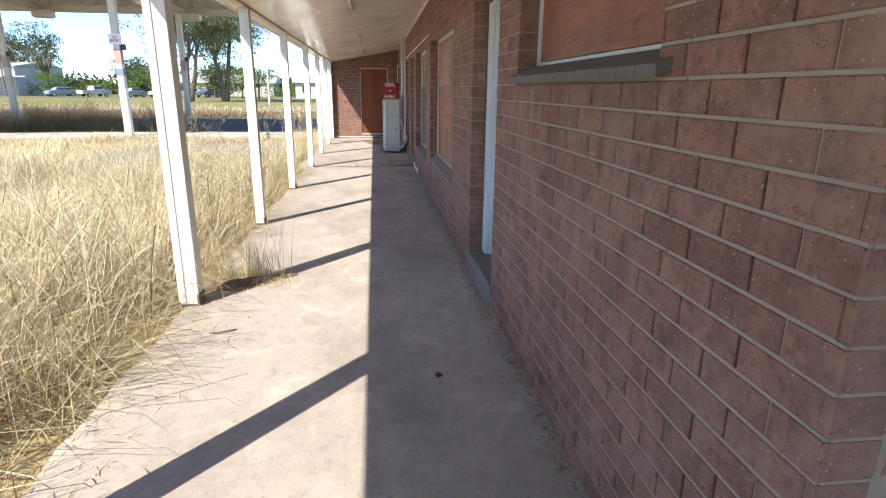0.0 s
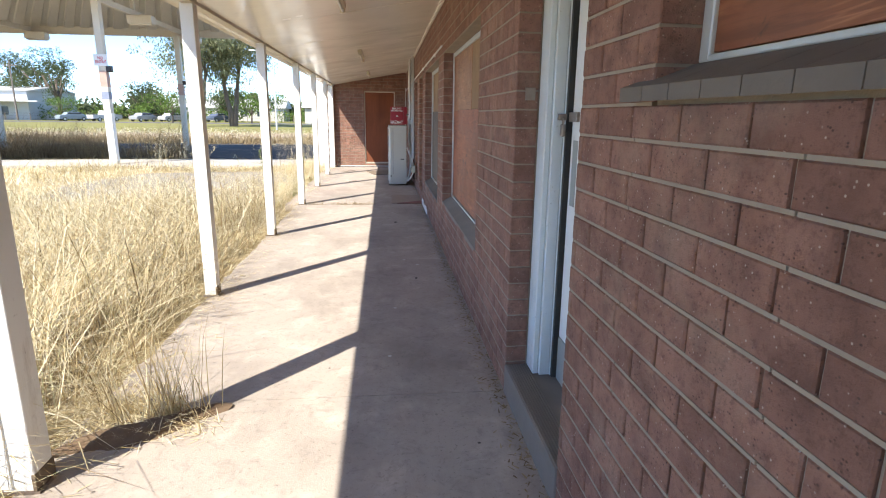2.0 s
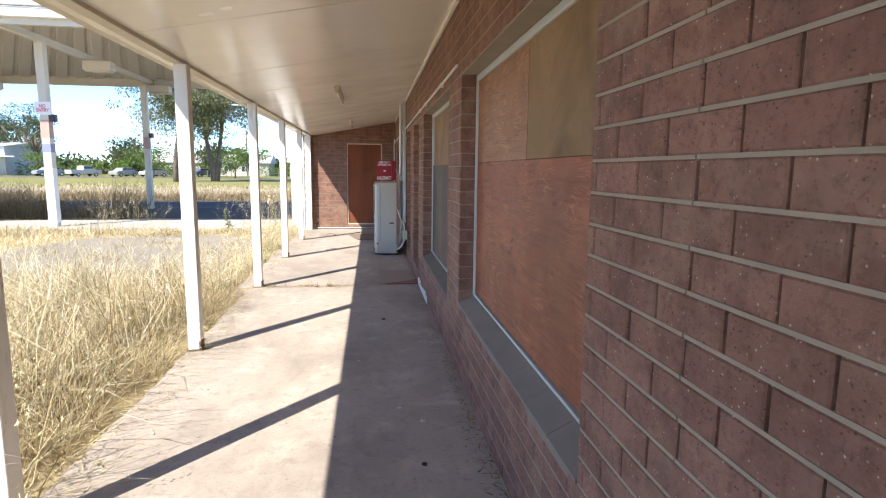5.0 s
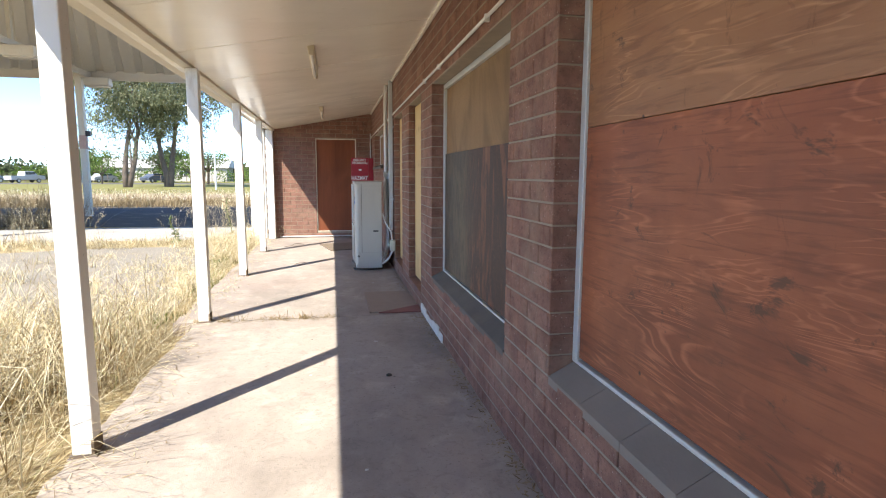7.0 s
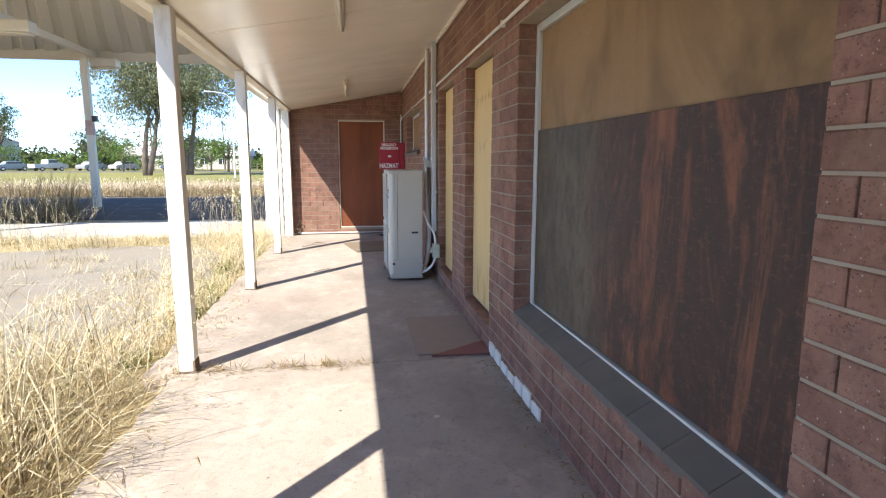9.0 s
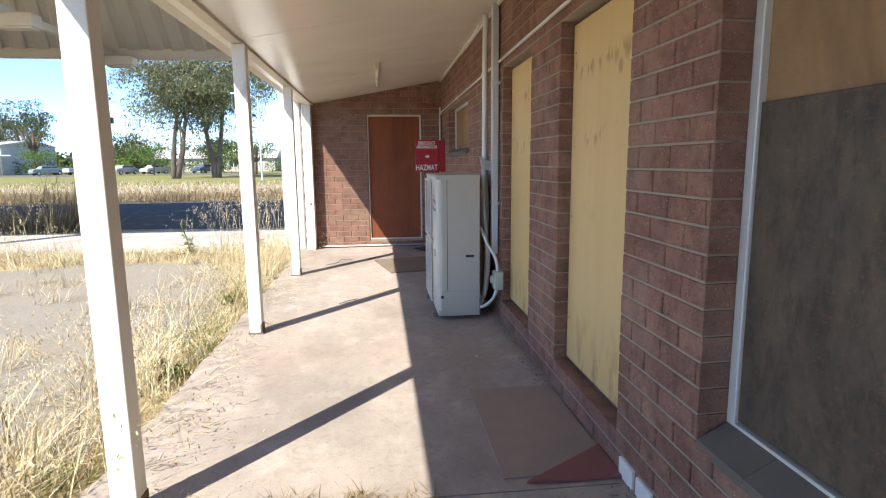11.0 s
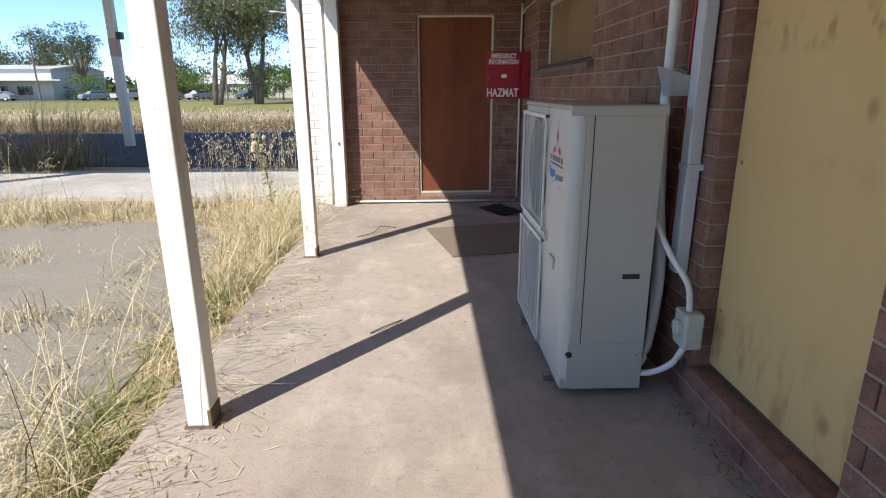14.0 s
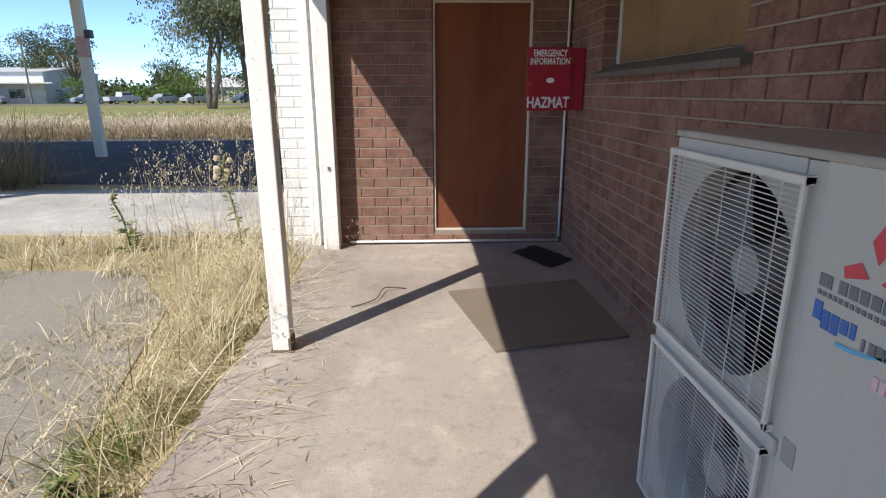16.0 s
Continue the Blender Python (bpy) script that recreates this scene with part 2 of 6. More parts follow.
def brown_ply():
    """Water-stained board: upright dark runs over red-brown, an olive mildewed third, pale weave of worn fibres."""
    n = Nodes("dark_blotched_plywood")
    big = n.noise(2.7, 6, 0.66, (1, 1.3, 0.30), 0.5)
    red = n.ramp(big, [(0.34, (0.19, 0.075, 0.038)), (0.43, (0.12, 0.044, 0.025)), (0.49, (0.038, 0.020, 0.016)), (0.54, (0.05, 0.024, 0.018)), (0.60, (0.175, 0.066, 0.034)), (0.70, (0.075, 0.030, 0.020))])
    olive = n.mix(n.mask(n.noise(5, 7, 0.7, (1, 1, 0.5), 0.5), 0.35, 0.65), (0.105, 0.080, 0.052), (0.052, 0.042, 0.032))
    wob = n.t.nodes.new("ShaderNodeMath")
    n.link(n.axis(1), wob.inputs[0])
    n.link(n.times(n.noise(3.5, 5, 0.6, (1, 1, 0.6)), 0.7), wob.inputs[1])
    col = n.mix(n.mask(wob.outputs[0], 10.28, 10.62), red, olive)
    col = n.mix(n.times(n.mask(n.noise(13, 7, 0.75, (1, 1, 0.45)), 0.48, 0.62), 0.7), col, (0.030, 0.020, 0.016))
    col = n.mix(n.times(n.mask(n.noise(70, 5, 0.75, (1, 0.4, 1)), 0.54, 0.70), 0.3), col, (0.22, 0.105, 0.06))
    col = n.mix(n.times(n.mask(n.noise(55, 5, 0.75, (1, 1, 0.12)), 0.58, 0.72), 0.2), col, (0.02, 0.014, 0.012))
    return n.done(col, 0.6, n.noise(50, 5, 0.7, (1, 0.3, 1)), 0.4, 0.003, 0, 0.4)


PLY_BROWN = brown_ply()
PLY_DOOR = ply_mat("red_brown_plywood", (0.28, 0.088, 0.036), (0.14, 0.040, 0.018), (1, 1, 0.07), 0.4, 0.55)


def yellow_ply():
    n = Nodes("yellow_treated_plywood")
    col = n.mix(n.noise(6, 6, 0.55, (1, 1, 0.06), 1.0), (0.56, 0.375, 0.155), (0.63, 0.445, 0.205))
    z = n.axis(2)
    for zz in (1.50, 1.86, 1.10):
        band = n.times(n.mask(z, zz - 0.085, zz - 0.02), n.mask(z, zz + 0.06, zz + 0.0))
        col = n.mix(n.times(n.times(band, n.mask(n.noise(15, 2, 0.5, (1, 1, 0.55)), 0.55, 0.66)), 0.55 if zz != 1.10 else 0.12), col, (0.25, 0.13, 0.05))
    low = n.mask(z, 0.62, 0.25)
    col = n.mix(n.times(n.times(low, n.mask(n.noise(9, 4, 0.6, (1, 1, 0.4)), 0.52, 0.64)), 0.6), col, (0.30, 0.17, 0.06))
    col = n.mix(n.times(n.mask(n.cells(3.1, (1, 1, 0.7)).outputs["Distance"], 0.10, 0.05), 0.6), col, (0.27, 0.15, 0.06))
    return n.done(col, 0.6, n.noise(50, 4, 0.6, (1, 1, 0.08)), 0.15, 0.002, 0, 0.35)


PLY_YELLOW = yellow_ply()


def paint_mat(name, c, dirt=(0.33, 0.27, 0.2), amount=0.5, rough=0.5, streak=(1, 1, 0.25)):
    n = Nodes(name)
    col = n.mix(n.noise(2.5, 4), c, tuple(v * 0.93 for v in c))
    col = n.mix(n.times(n.mask(n.noise(7, 7, 0.72, streak), 0.58, 0.74), amount), col, dirt)
    col = n.mix(n.times(n.mask(n.noise(38, 5, 0.7), 0.64, 0.70), amount), col, tuple(v * 0.7 for v in dirt))
    return n.done(col, rough, n.noise(45, 4), 0.18, 0.004, 0, 0.4)


WHITE_PAINT = paint_mat("white_weathered_paint", (0.80, 0.78, 0.73))
CREAM_PAINT = paint_mat("cream_trim_paint", (0.62, 0.56, 0.46), amount=0.4)
BLUE_WHITE = paint_mat("blue_white_jamb_paint", (0.60, 0.64, 0.64), (0.24, 0.19, 0.14), 0.45, 0.4)
DOOR_WHITE = paint_mat("white_door_paint", (0.72, 0.72, 0.70), (0.36, 0.31, 0.26), 0.35, 0.35, (1, 1, 1))


def ceiling_mat():
    n = Nodes("glossy_cream_ceiling_sheet")
    col = n.mix(n.noise(0.9, 5), (0.82, 0.77, 0.67), (0.76, 0.70, 0.60))
    col = n.mix(n.times(n.mask(n.noise(5, 6, 0.7), 0.60, 0.78), 0.25), col, (0.42, 0.36, 0.28))
    return n.done(col, n.mask(n.noise(1.2, 3), -0.2, 3.0), n.noise(2.6, 3), 0.12, 0.03, 0, 0.5)


CEILING = ceiling_mat()
SILL = plain("grey_glazed_sill_tile", (0.16, 0.135, 0.11), (0.085, 0.074, 0.066), 5, 0.8, 0, 0.3, 50)
GREY_SILL = plain("grey_concrete_sill", (0.245, 0.205, 0.17), (0.16, 0.135, 0.115), 5, 0.85, 0, 0.4, 70)
ALU = plain("pale_window_frame", (0.58, 0.59, 0.57), (0.47, 0.47, 0.45), 8, 0.4, 0.2, 0.1)
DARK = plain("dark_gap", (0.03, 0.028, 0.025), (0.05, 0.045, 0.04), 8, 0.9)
# black parts; also colours the sheets that give the shade inside the condenser
BLACK = plain("black_plastic_and_shade", (0.02, 0.02, 0.022), (0.035, 0.035, 0.037), 12, 0.5)
STEEL = plain("rusty_steel", (0.36, 0.33, 0.30), (0.20, 0.13, 0.09), 22, 0.45, 0.7, 0.2)
TAPE = plain("grey_tape", (0.31, 0.32, 0.30), (0.25, 0.26, 0.24), 9, 0.5)
AC_WHITE = paint_mat("beige_white_casing", (0.47, 0.46, 0.415), (0.36, 0.33, 0.27), 0.22, 0.38)
AC_GRILLE = plain("grille_wire", (0.64, 0.63, 0.58), (0.52, 0.50, 0.45), 20, 0.45)
AC_TOP = plain("dusty_casing_top", (0.30, 0.265, 0.225), (0.42, 0.38, 0.33), 6, 0.7)
FAN = plain("grey_fan_blade", (0.34, 0.34, 0.33), (0.26, 0.26, 0.25), 9, 0.45)
PVC = paint_mat("white_pvc", (0.70, 0.69, 0.66), (0.34, 0.29, 0.23), 0.35, 0.4)
PVC_GREY = paint_mat("pale_grey_downpipe", (0.50, 0.52, 0.53), (0.27, 0.24, 0.2), 0.4, 0.45)
RED_SIGN = plain("red_enamel", (0.36, 0.012, 0.03), (0.30, 0.01, 0.024), 5, 0.35)
WHITE_PRINT = plain("white_print", (0.80, 0.79, 0.78), (0.72, 0.71, 0.70), 20, 0.5)
RED_PRINT = plain("red_print", (0.62, 0.06, 0.08), (0.52, 0.04, 0.06), 20, 0.5)
PINK_PRINT = plain("faded_pink_print", (0.72, 0.45, 0.50), (0.66, 0.40, 0.44), 20, 0.5)
GREY_PRINT = plain("grey_print", (0.13, 0.13, 0.14), (0.17, 0.17, 0.18), 20, 0.5)
BLUE_PRINT = plain("blue_print", (0.03, 0.13, 0.42), (0.025, 0.11, 0.36), 20, 0.5)
CYAN_PRINT = plain("light_blue_print", (0.10, 0.42, 0.68), (0.08, 0.36, 0.6), 20, 0.5)
RED_WIRE = plain("red_cable", (0.42, 0.03, 0.03), (0.34, 0.02, 0.02), 20, 0.5)
BOX_GREEN = plain("pale_grey_switch_plastic", (0.50, 0.51, 0.43), (0.42, 0.43, 0.36), 20, 0.45)
HARDBOARD = plain("dusty_hardboard_mat", (0.235, 0.185, 0.14), (0.175, 0.135, 0.10), 4, 0.85, 0, 0.4, 80)
RUBBER = plain("dark_rubber_mat", (0.055, 0.05, 0.05), (0.09, 0.08, 0.075), 15, 0.85, 0, 0.6, 90)
TREAD = plain("brown_ribbed_mat", (0.25, 0.165, 0.135), (0.19, 0.125, 0.105), 9, 0.9, 0, 1.0, 140)
RED_STEP = plain("worn_red_paint", (0.26, 0.10, 0.088), (0.19, 0.085, 0.075), 9, 0.85, 0, 0.4, 80)
BATTEN = paint_mat("cream_lamp_batten", (0.60, 0.53, 0.39), (0.3, 0.22, 0.13), 0.5, 0.5)
TUBE_GLASS = plain("white_tube", (0.78, 0.76, 0.7), (0.72, 0.7, 0.64), 20, 0.25)

# ---- ground and paving ----
WALL_X, END_Y, CORNER_Y = 0.82, 18.50, 1.04
GROUND_Z = -0.12


def ground_mat():
    n = Nodes("dry_field_soil")
    y = n.axis(1)
    straw = n.mix(n.noise(3, 7, 0.7), (0.50, 0.41, 0.24), (0.36, 0.28, 0.15))
    straw = n.mix(n.times(n.mask(n.noise(17, 6, 0.7), 0.5, 0.7), 0.7), straw, (0.17, 0.115, 0.065))
    sand = n.mix(n.noise(1.2, 6), (0.40, 0.31, 0.22), (0.33, 0.26, 0.175))
    green = n.mix(n.noise(0.35, 7, 0.7), (0.16, 0.17, 0.05), (0.30, 0.26, 0.10))
    wob = n.t.nodes.new("ShaderNodeMath")
    n.link(y, wob.inputs[0])
    n.link(n.times(n.noise(0.12, 4), 16.0), wob.inputs[1])
    col = n.mix(n.mask(wob.outputs[0], 42, 44), straw, sand)
    col = n.mix(n.mask(wob.outputs[0], 56, 62), col, green)
    return n.done(col, 0.95, n.noise(9, 7, 0.75), 0.7, 0.06, 0, 0.2)


bm = bmesh.new()
bmesh.ops.create_grid(bm, x_segments=2, y_segments=2, size=900, matrix=Matrix.Translation((0, 200, GROUND_Z)))
tagged(part("ground", bm, ground_mat()), "dry grass field and bare soil reaching the horizon", "ground", kind="structure")


def asphalt_mat(name, a, b, grit=0.7):
    n = Nodes(name)
    col = n.mix(n.noise(1.4, 6, 0.65), a, b)
    col = n.mix(n.times(n.mask(n.noise(120, 3, 0.6), 0.52, 0.66), grit), col, tuple(min(1, c * 2.2) for c in a))
    col = n.mix(n.times(n.mask(n.noise(0.8, 6, 0.7), 0.55, 0.7), 0.6), col, (0.33, 0.26, 0.18))
    return n.done(col, 0.95, n.noise(150, 4, 0.7), 0.6, 0.008, 0, 0.3)


def patch(name, outline, z, mat, label, category, thick=0.05):
    bm = bmesh.new()
    f = bm.faces.new([bm.verts.new((x, y, z)) for x, y in outline])
    ext = bmesh.ops.extrude_face_region(bm, geom=[f])
    bmesh.ops.translate(bm, vec=(0, 0, -thick), verts=[v for v in ext["geom"] if isinstance(v, bmesh.types.BMVert)])
    return solo(name, bm, mat, label, category, kind="structure")


OLD_ASPHALT = asphalt_mat("old_grey_asphalt", (0.215, 0.192, 0.158), (0.29, 0.258, 0.21))
DRIVE_ASPHALT = asphalt_mat("drive_asphalt", (0.06, 0.06, 0.062), (0.085, 0.083, 0.08), 0.4)
ROAD_ASPHALT = asphalt_mat("road_asphalt", (0.11, 0.11, 0.11), (0.15, 0.145, 0.14), 0.3)
patch("pavement_asphalt_apron", [(-1.75, 12.2), (-2.2, 11.7), (-3.2, 12.4), (-4.6, 12.0), (-6.4, 13.0), (-6.9, 15.2), (-6.2, 17.6), (-4.3, 18.2), (-2.9, 18.1), (-2.3, 17.2), (-1.95, 15.6), (-1.8, 14.0)],
      GROUND_Z + 0.008, OLD_ASPHALT, "cracked old grey asphalt apron beside the verandah", "pavement")
patch("pavement_path", [(-1.9, 19.3), (-1.9, 22.15), (-5.2, 22.25), (-9.0, 21.9), (-16.0, 20.6), (-30, 17.5), (-30, 15.3), (-16.0, 18.2), (-9.0, 19.3), (-5.0, 19.5)],
      GROUND_Z + 0.05, PATH_CONCRETE, "pale concrete footpath crossing the dry grass", "pavement", 0.12)
patch("road_driveway", [(-1.6, 22.5), (-1.6, 33.5), (-8, 34.2), (-20, 33.0), (-34, 30.0), (-34, 20.8), (-16, 23.0), (-9, 23.4)],
      GROUND_Z + 0.012, DRIVE_ASPHALT, "dark asphalt driveway under the drive-through canopy", "driveway")
patch("road_street", [(-260, 92), (-260, 101), (120, 101), (120, 92)], GROUND_Z + 0.02, ROAD_ASPHALT, "grey asphalt street beyond the field", "road")

floor = thing("floor", "worn pinkish concrete verandah slab with joints", "floor", kind="structure")


def slab(edge_x, y0, y1, mat, seed):
    rng = random.Random(seed)
    bm = bmesh.new()
    ys = np.linspace(y0, y1, max(3, int((y1 - y0) / 0.12)))
    top = [bm.verts.new((edge_x + rng.uniform(-0.018, 0.018), y, -rng.uniform(0.0, 0.008))) for y in ys]
    inner = [bm.verts.new((edge_x + 0.05, y, 0)) for y in ys]
    low = [bm.verts.new((v.co.x - 0.01, v.co.y, -0.2)) for v in top]
    wall = [bm.verts.new((WALL_X + 0.10, y, 0)) for y in ys]
    for a, b in ((low, top), (top, inner), (inner, wall)):
        for i in range(len(ys) - 1):
            bm.faces.new((a[i], a[i + 1], b[i + 1], b[i]))
    for k in (0, -1):
        bm.faces.new((low[k], top[k], inner[k], wall[k], bm.verts.new((WALL_X + 0.10, ys[k], -0.2))))
    return part("slab", bm, mat, floor)


slab(-1.30, -4.0, 1.2, CONCRETE, 1)
slab(-1.30, 1.206, 4.797, CONCRETE, 2)
slab(-1.29, 4.803, 11.465, CONCRETE, 3)
slab(-1.47, 11.475, END_Y + 0.1, CONCRETE_RED, 4)

# ---- brick walls ----
COURSE, PITCH, JOINT, HEAD = 0.0886, 0.240, 0.0085, 0.006
brick_meshes = {}


def brick_mesh(length, height, mat):
    key = (round(length, 2), round(height, 3), mat.name)
    if key not in brick_meshes:
        l, h, d, c = key[0] / 2, height / 2, 0.11, 0.004
        v = [(d, -l, -h), (d, l, -h), (d, l, h), (d, -l, h), (c, -l, -h), (c, l, -h), (c, l, h), (c, -l, h),
             (0, -l + c, -h + c), (0, l - c, -h + c), (0, l - c, h - c), (0, -l + c, h - c)]
        f = [(0, 1, 2, 3)]
        for o in (0, 4):
            f += [(o + i, o + 4 + i, o + 4 + (i + 1) % 4, o + (i + 1) % 4) for i in range(4)]
        f.append((8, 11, 10, 9))
        me = bpy.data.meshes.new("brick")
        me.from_pydata(v, [], f)
        me.materials.append(mat)
        me.update()
        brick_meshes[key] = me
    return brick_meshes[key]


def intervals(lo, hi, holes, z0, z1):
    out = [(lo, hi)]
    for a, b, c, d in holes:
        if c < z1 - 0.02 and d > z0 + 0.02:
            out = [p for s, e in out for p in ((s, min(e, a)), (max(s, b), e)) if p[1] - p[0] > 0.02]
    return out


def lay_bricks(parent_at, lo, hi, ztop, holes, place, mat, rng, limit_each, shift=0.0, mortar=None):
    """Courses from lo to hi along a wall; parent_at(u) names the wall piece, place(u, z) the pose of a brick's face centre."""
    count = {}
    rest = {}
    beds = {}
    k = 0
    while k * COURSE < ztop(lo) or k * COURSE < ztop(hi):
        z0, z1 = k * COURSE + JOINT / 2, (k + 1) * COURSE - JOINT / 2
        for s, e in intervals(lo, hi, holes, z0, z1):
            if k * COURSE < min(ztop(s), ztop(e)):
                for q in range(int((e - s) / 0.6) + 1):
                    a, b = s + 0.6 * q, min(e, s + 0.6 * (q + 1))
                    if b - a > 0.01:
                        beds.setdefault(parent_at((a + b) / 2), []).append((place((a + b) / 2, k * COURSE), b - a))
            u = math.floor((s - shift) / PITCH) * PITCH + shift + (k % 2) * PITCH / 2 - PITCH
            while u < e:
                a, b = max(u + HEAD / 2, s), min(u + PITCH - HEAD / 2, e)
                u += PITCH
                if b - a < 0.012:
                    continue
                mid = (a + b) / 2
                top = min(z1, ztop(mid) + 0.02)
                if top - z0 < 0.02:
                    continue
                par = parent_at(mid)
                m = place(mid, (z0 + top) / 2) @ pose(rng.uniform(-0.0015, 0.0012), 0, 0, 0, rng.uniform(-0.25, 0.25), rng.uniform(-0.2, 0.2))
                me = brick_mesh(b - a, top - z0, mat)
                if count.get(par, 0) < limit_each:
                    ob = new("brick", me)
                    ob.parent = par
                    ob.matrix_basis = m
                    count[par] = count.get(par, 0) + 1
                else:
                    rest.setdefault(par, []).append((me, m))
        k += 1
    for par, items in beds.items():
        verts, faces = [], []
        for m, length in items:
            o = len(verts)
            verts += [m @ Vector((x, y, z)) for x in (0.0025, 0.05) for y in (-length / 2 + 0.003, length / 2 - 0.003) for z in (-0.0043, 0.0043)]
            faces += [tuple(o + i for i in f) for f in ((0, 1, 3, 2), (0, 2, 6, 4), (1, 5, 7, 3), (0, 4, 5, 1), (2, 3, 7, 6))]
        tagged(raw("mortar_beds", verts, faces, mortar, par), kind="stuff")
    for par, items in rest.items():
        verts, faces = [], []
        for me, m in items:
            o = len(verts)
            verts += [m @ v.co for v in me.vertices]
            faces += [tuple(o + i for i in p.vertices) for p in me.polygons]
        tagged(raw("brickwork", verts, faces, mat, par), kind="stuff")


# openings of the long wall: from y, to y, from z, to z
HOLES = [(1.795, 3.36, 1.5505, 2.12), (3.855, 4.79, 0.0, 2.12), (5.90, 8.24, 0.532, 2.12), (8.83, 11.0, 0.4435, 2.12),
         (11.607, 12.51, 0.177, 2.12), (13.11, 13.98, 0.177, 2.12), (15.765, 17.62, 1.5062, 2.12)]
CEIL_WALL = 2.66


def ceiling_z(x):
    return CEIL_WALL + 0.183 * (x - WALL_X)


wall_pieces = []
for i, (y0, y1) in enumerate([(CORNER_Y, 3.6), (3.6, 5.25), (5.25, 8.56), (8.56, 11.22), (11.22, 14.6), (14.6, END_Y)]):
    bm = bmesh.new()
    cuts_y = sorted({y0, y1, *[v for h in HOLES for v in h[:2] if y0 < v < y1]})
    cuts_z = sorted({-0.1, 3.0, *[v for h in HOLES for v in h[2:] if h[0] < y1 and h[1] > y0]})
    for a, b in zip(cuts_y, cuts_y[1:]):
        for c, d in zip(cuts_z, cuts_z[1:]):
            if any(h[0] <= (a + b) / 2 <= h[1] and h[2] <= (c + d) / 2 <= h[3] for h in HOLES):
                continue
            ins = lambda v, s: v + (s * 0.006 if any(abs(v - w) < 1e-6 for h in HOLES for w in h[:2]) else 0)
            box(WALL_X + 0.011, WALL_X + 0.24, ins(a, 1), ins(b, -1), c, d, 0, bm)
    w = tagged(part("wall_east_%d" % (i + 1), bm, MORTAR), "dark red brick verandah wall with pale mortar joints", "wall", kind="structure")
    wall_pieces.append((y0, y1, w))


def piece_at(y):
    for y0, y1, w in wall_pieces:
        if y < y1:
            return w
    return wall_pieces[-1][2]


# end wall with the boarded door
bm = bmesh.new()
DOOR = (-0.375, 0.485, 0.12, 2.115)
for x0, x1, z0, z1 in ((-1.29, DOOR[0], -0.1, 2.75), (DOOR[1], WALL_X + 0.24, -0.1, 2.75), (DOOR[0], DOOR[1], -0.1, DOOR[2]), (DOOR[0], DOOR[1], DOOR[3], 2.75)):
    box(x0, x1, END_Y + 0.011, END_Y + 0.24, z0, z1, 0, bm)
wall_north = tagged(part("wall_north", bm, MORTAR), "red brick end wall of the verandah, half in sun", "wall", kind="structure")
wall_pier = tagged(part("wall_pier", box(-1.72, -1.285, END_Y + 0.006, END_Y + 3.0, -0.2, 2.62), MORTAR_WHITE), "white painted brick pier at the verandah corner", "wall", kind="structure")
wall_south = tagged(part("wall_south", box(WALL_X + 0.006, 6.0, CORNER_Y + 0.006, CORNER_Y + 0.24, -0.1, 3.0), MORTAR), "red brick return wall round the corner", "wall", kind="structure")

# ---- ceiling, eave and roof ----
EAVE_X = -1.34
bm = bmesh.new()
rng = random.Random(5)
joints = [-4.0, -1.6, 0.2, 2.0, 3.8, 5.6, 6.5, 8.1, 9.75, 10.95, 12.35, 13.85, 15.35, 16.85, END_Y]
for a, b in zip(joints, joints[1:]):
    sheet = bmesh.new()
    n = 6
    rows_ = []
    for i in range(n + 1):
        x = EAVE_X + (WALL_X - EAVE_X) * i / n
        rows_.append([sheet.verts.new((x, a + 0.003 + (b - a - 0.006) * j / 6, ceiling_z(x)+ 0.0015 * rng.uniform(-1, 1))) for j in range(7)])
    for r0, r1 in zip(rows_, rows_[1:]):
        for j in range(6):
            sheet.faces.new((r0[j], r0[j + 1], r1[j + 1], r1[j]))
    join(bm, sheet)
bmesh.ops.solidify(bm, geom=bm.faces[:], thickness=-0.008)
tagged(part("ceiling", bm, CEILING), "glossy cream painted ceiling sheets with open joints", "ceiling", kind="structure")
bm = bmesh.new()
vs = [bm.verts.new(v) for v in ((EAVE_X - 0.16, -4, 2.40), (EAVE_X - 0.16, END_Y + 6, 2.40), (9, END_Y + 6, 4.2), (9, -4, 4.2))]
bm.faces.new(vs)
ext = bmesh.ops.extrude_face_region(bm, geom=bm.faces[:])
bmesh.ops.translate(bm, vec=(0, 0, 0.05), verts=[v for v in ext["geom"] if isinstance(v, bmesh.types.BMVert)])
tagged(part("roof", bm, plain("roof_sheet", (0.35, 0.30, 0.27), (0.28, 0.24, 0.22), 3, 0.5)), "sloping sheet roof over the verandah", "roof", kind="structure")
tagged(part("trim_eave_beam", box(EAVE_X + 0.06, EAVE_X + 0.14, -4, END_Y - 0.02, 2.255, 2.40, 0.003), CREAM_PAINT), "cream timber eave beam along the post tops", "beam", kind="structure")
tagged(part("trim_gutter", box(EAVE_X - 0.15, EAVE_X - 0.01, -4, END_Y - 0.02, 2.30, 2.42, 0.01), CREAM_PAINT), "cream metal gutter along the eave", "gutter", kind="structure")
bm = bmesh.new()
beam((WALL_X - 0.018, CORNER_Y, CEIL_WALL - 0.022), (WALL_X - 0.018, END_Y - 0.03, CEIL_WALL - 0.022), 0.03, 0.03, 0.006, bm)
tagged(part("trim_cornice", bm, CEILING), "cream quad moulding between wall and ceiling", "trim", kind="structure")

# ---- verandah posts ----
POST_Y = [-0.72, 1.70, 4.17, 6.63, 9.01, 11.50, 13.91, 16.30]
POST_X = [-1.26, -1.26, -1.26, -1.25, -1.225, -1.205, -1.225, -1.245]


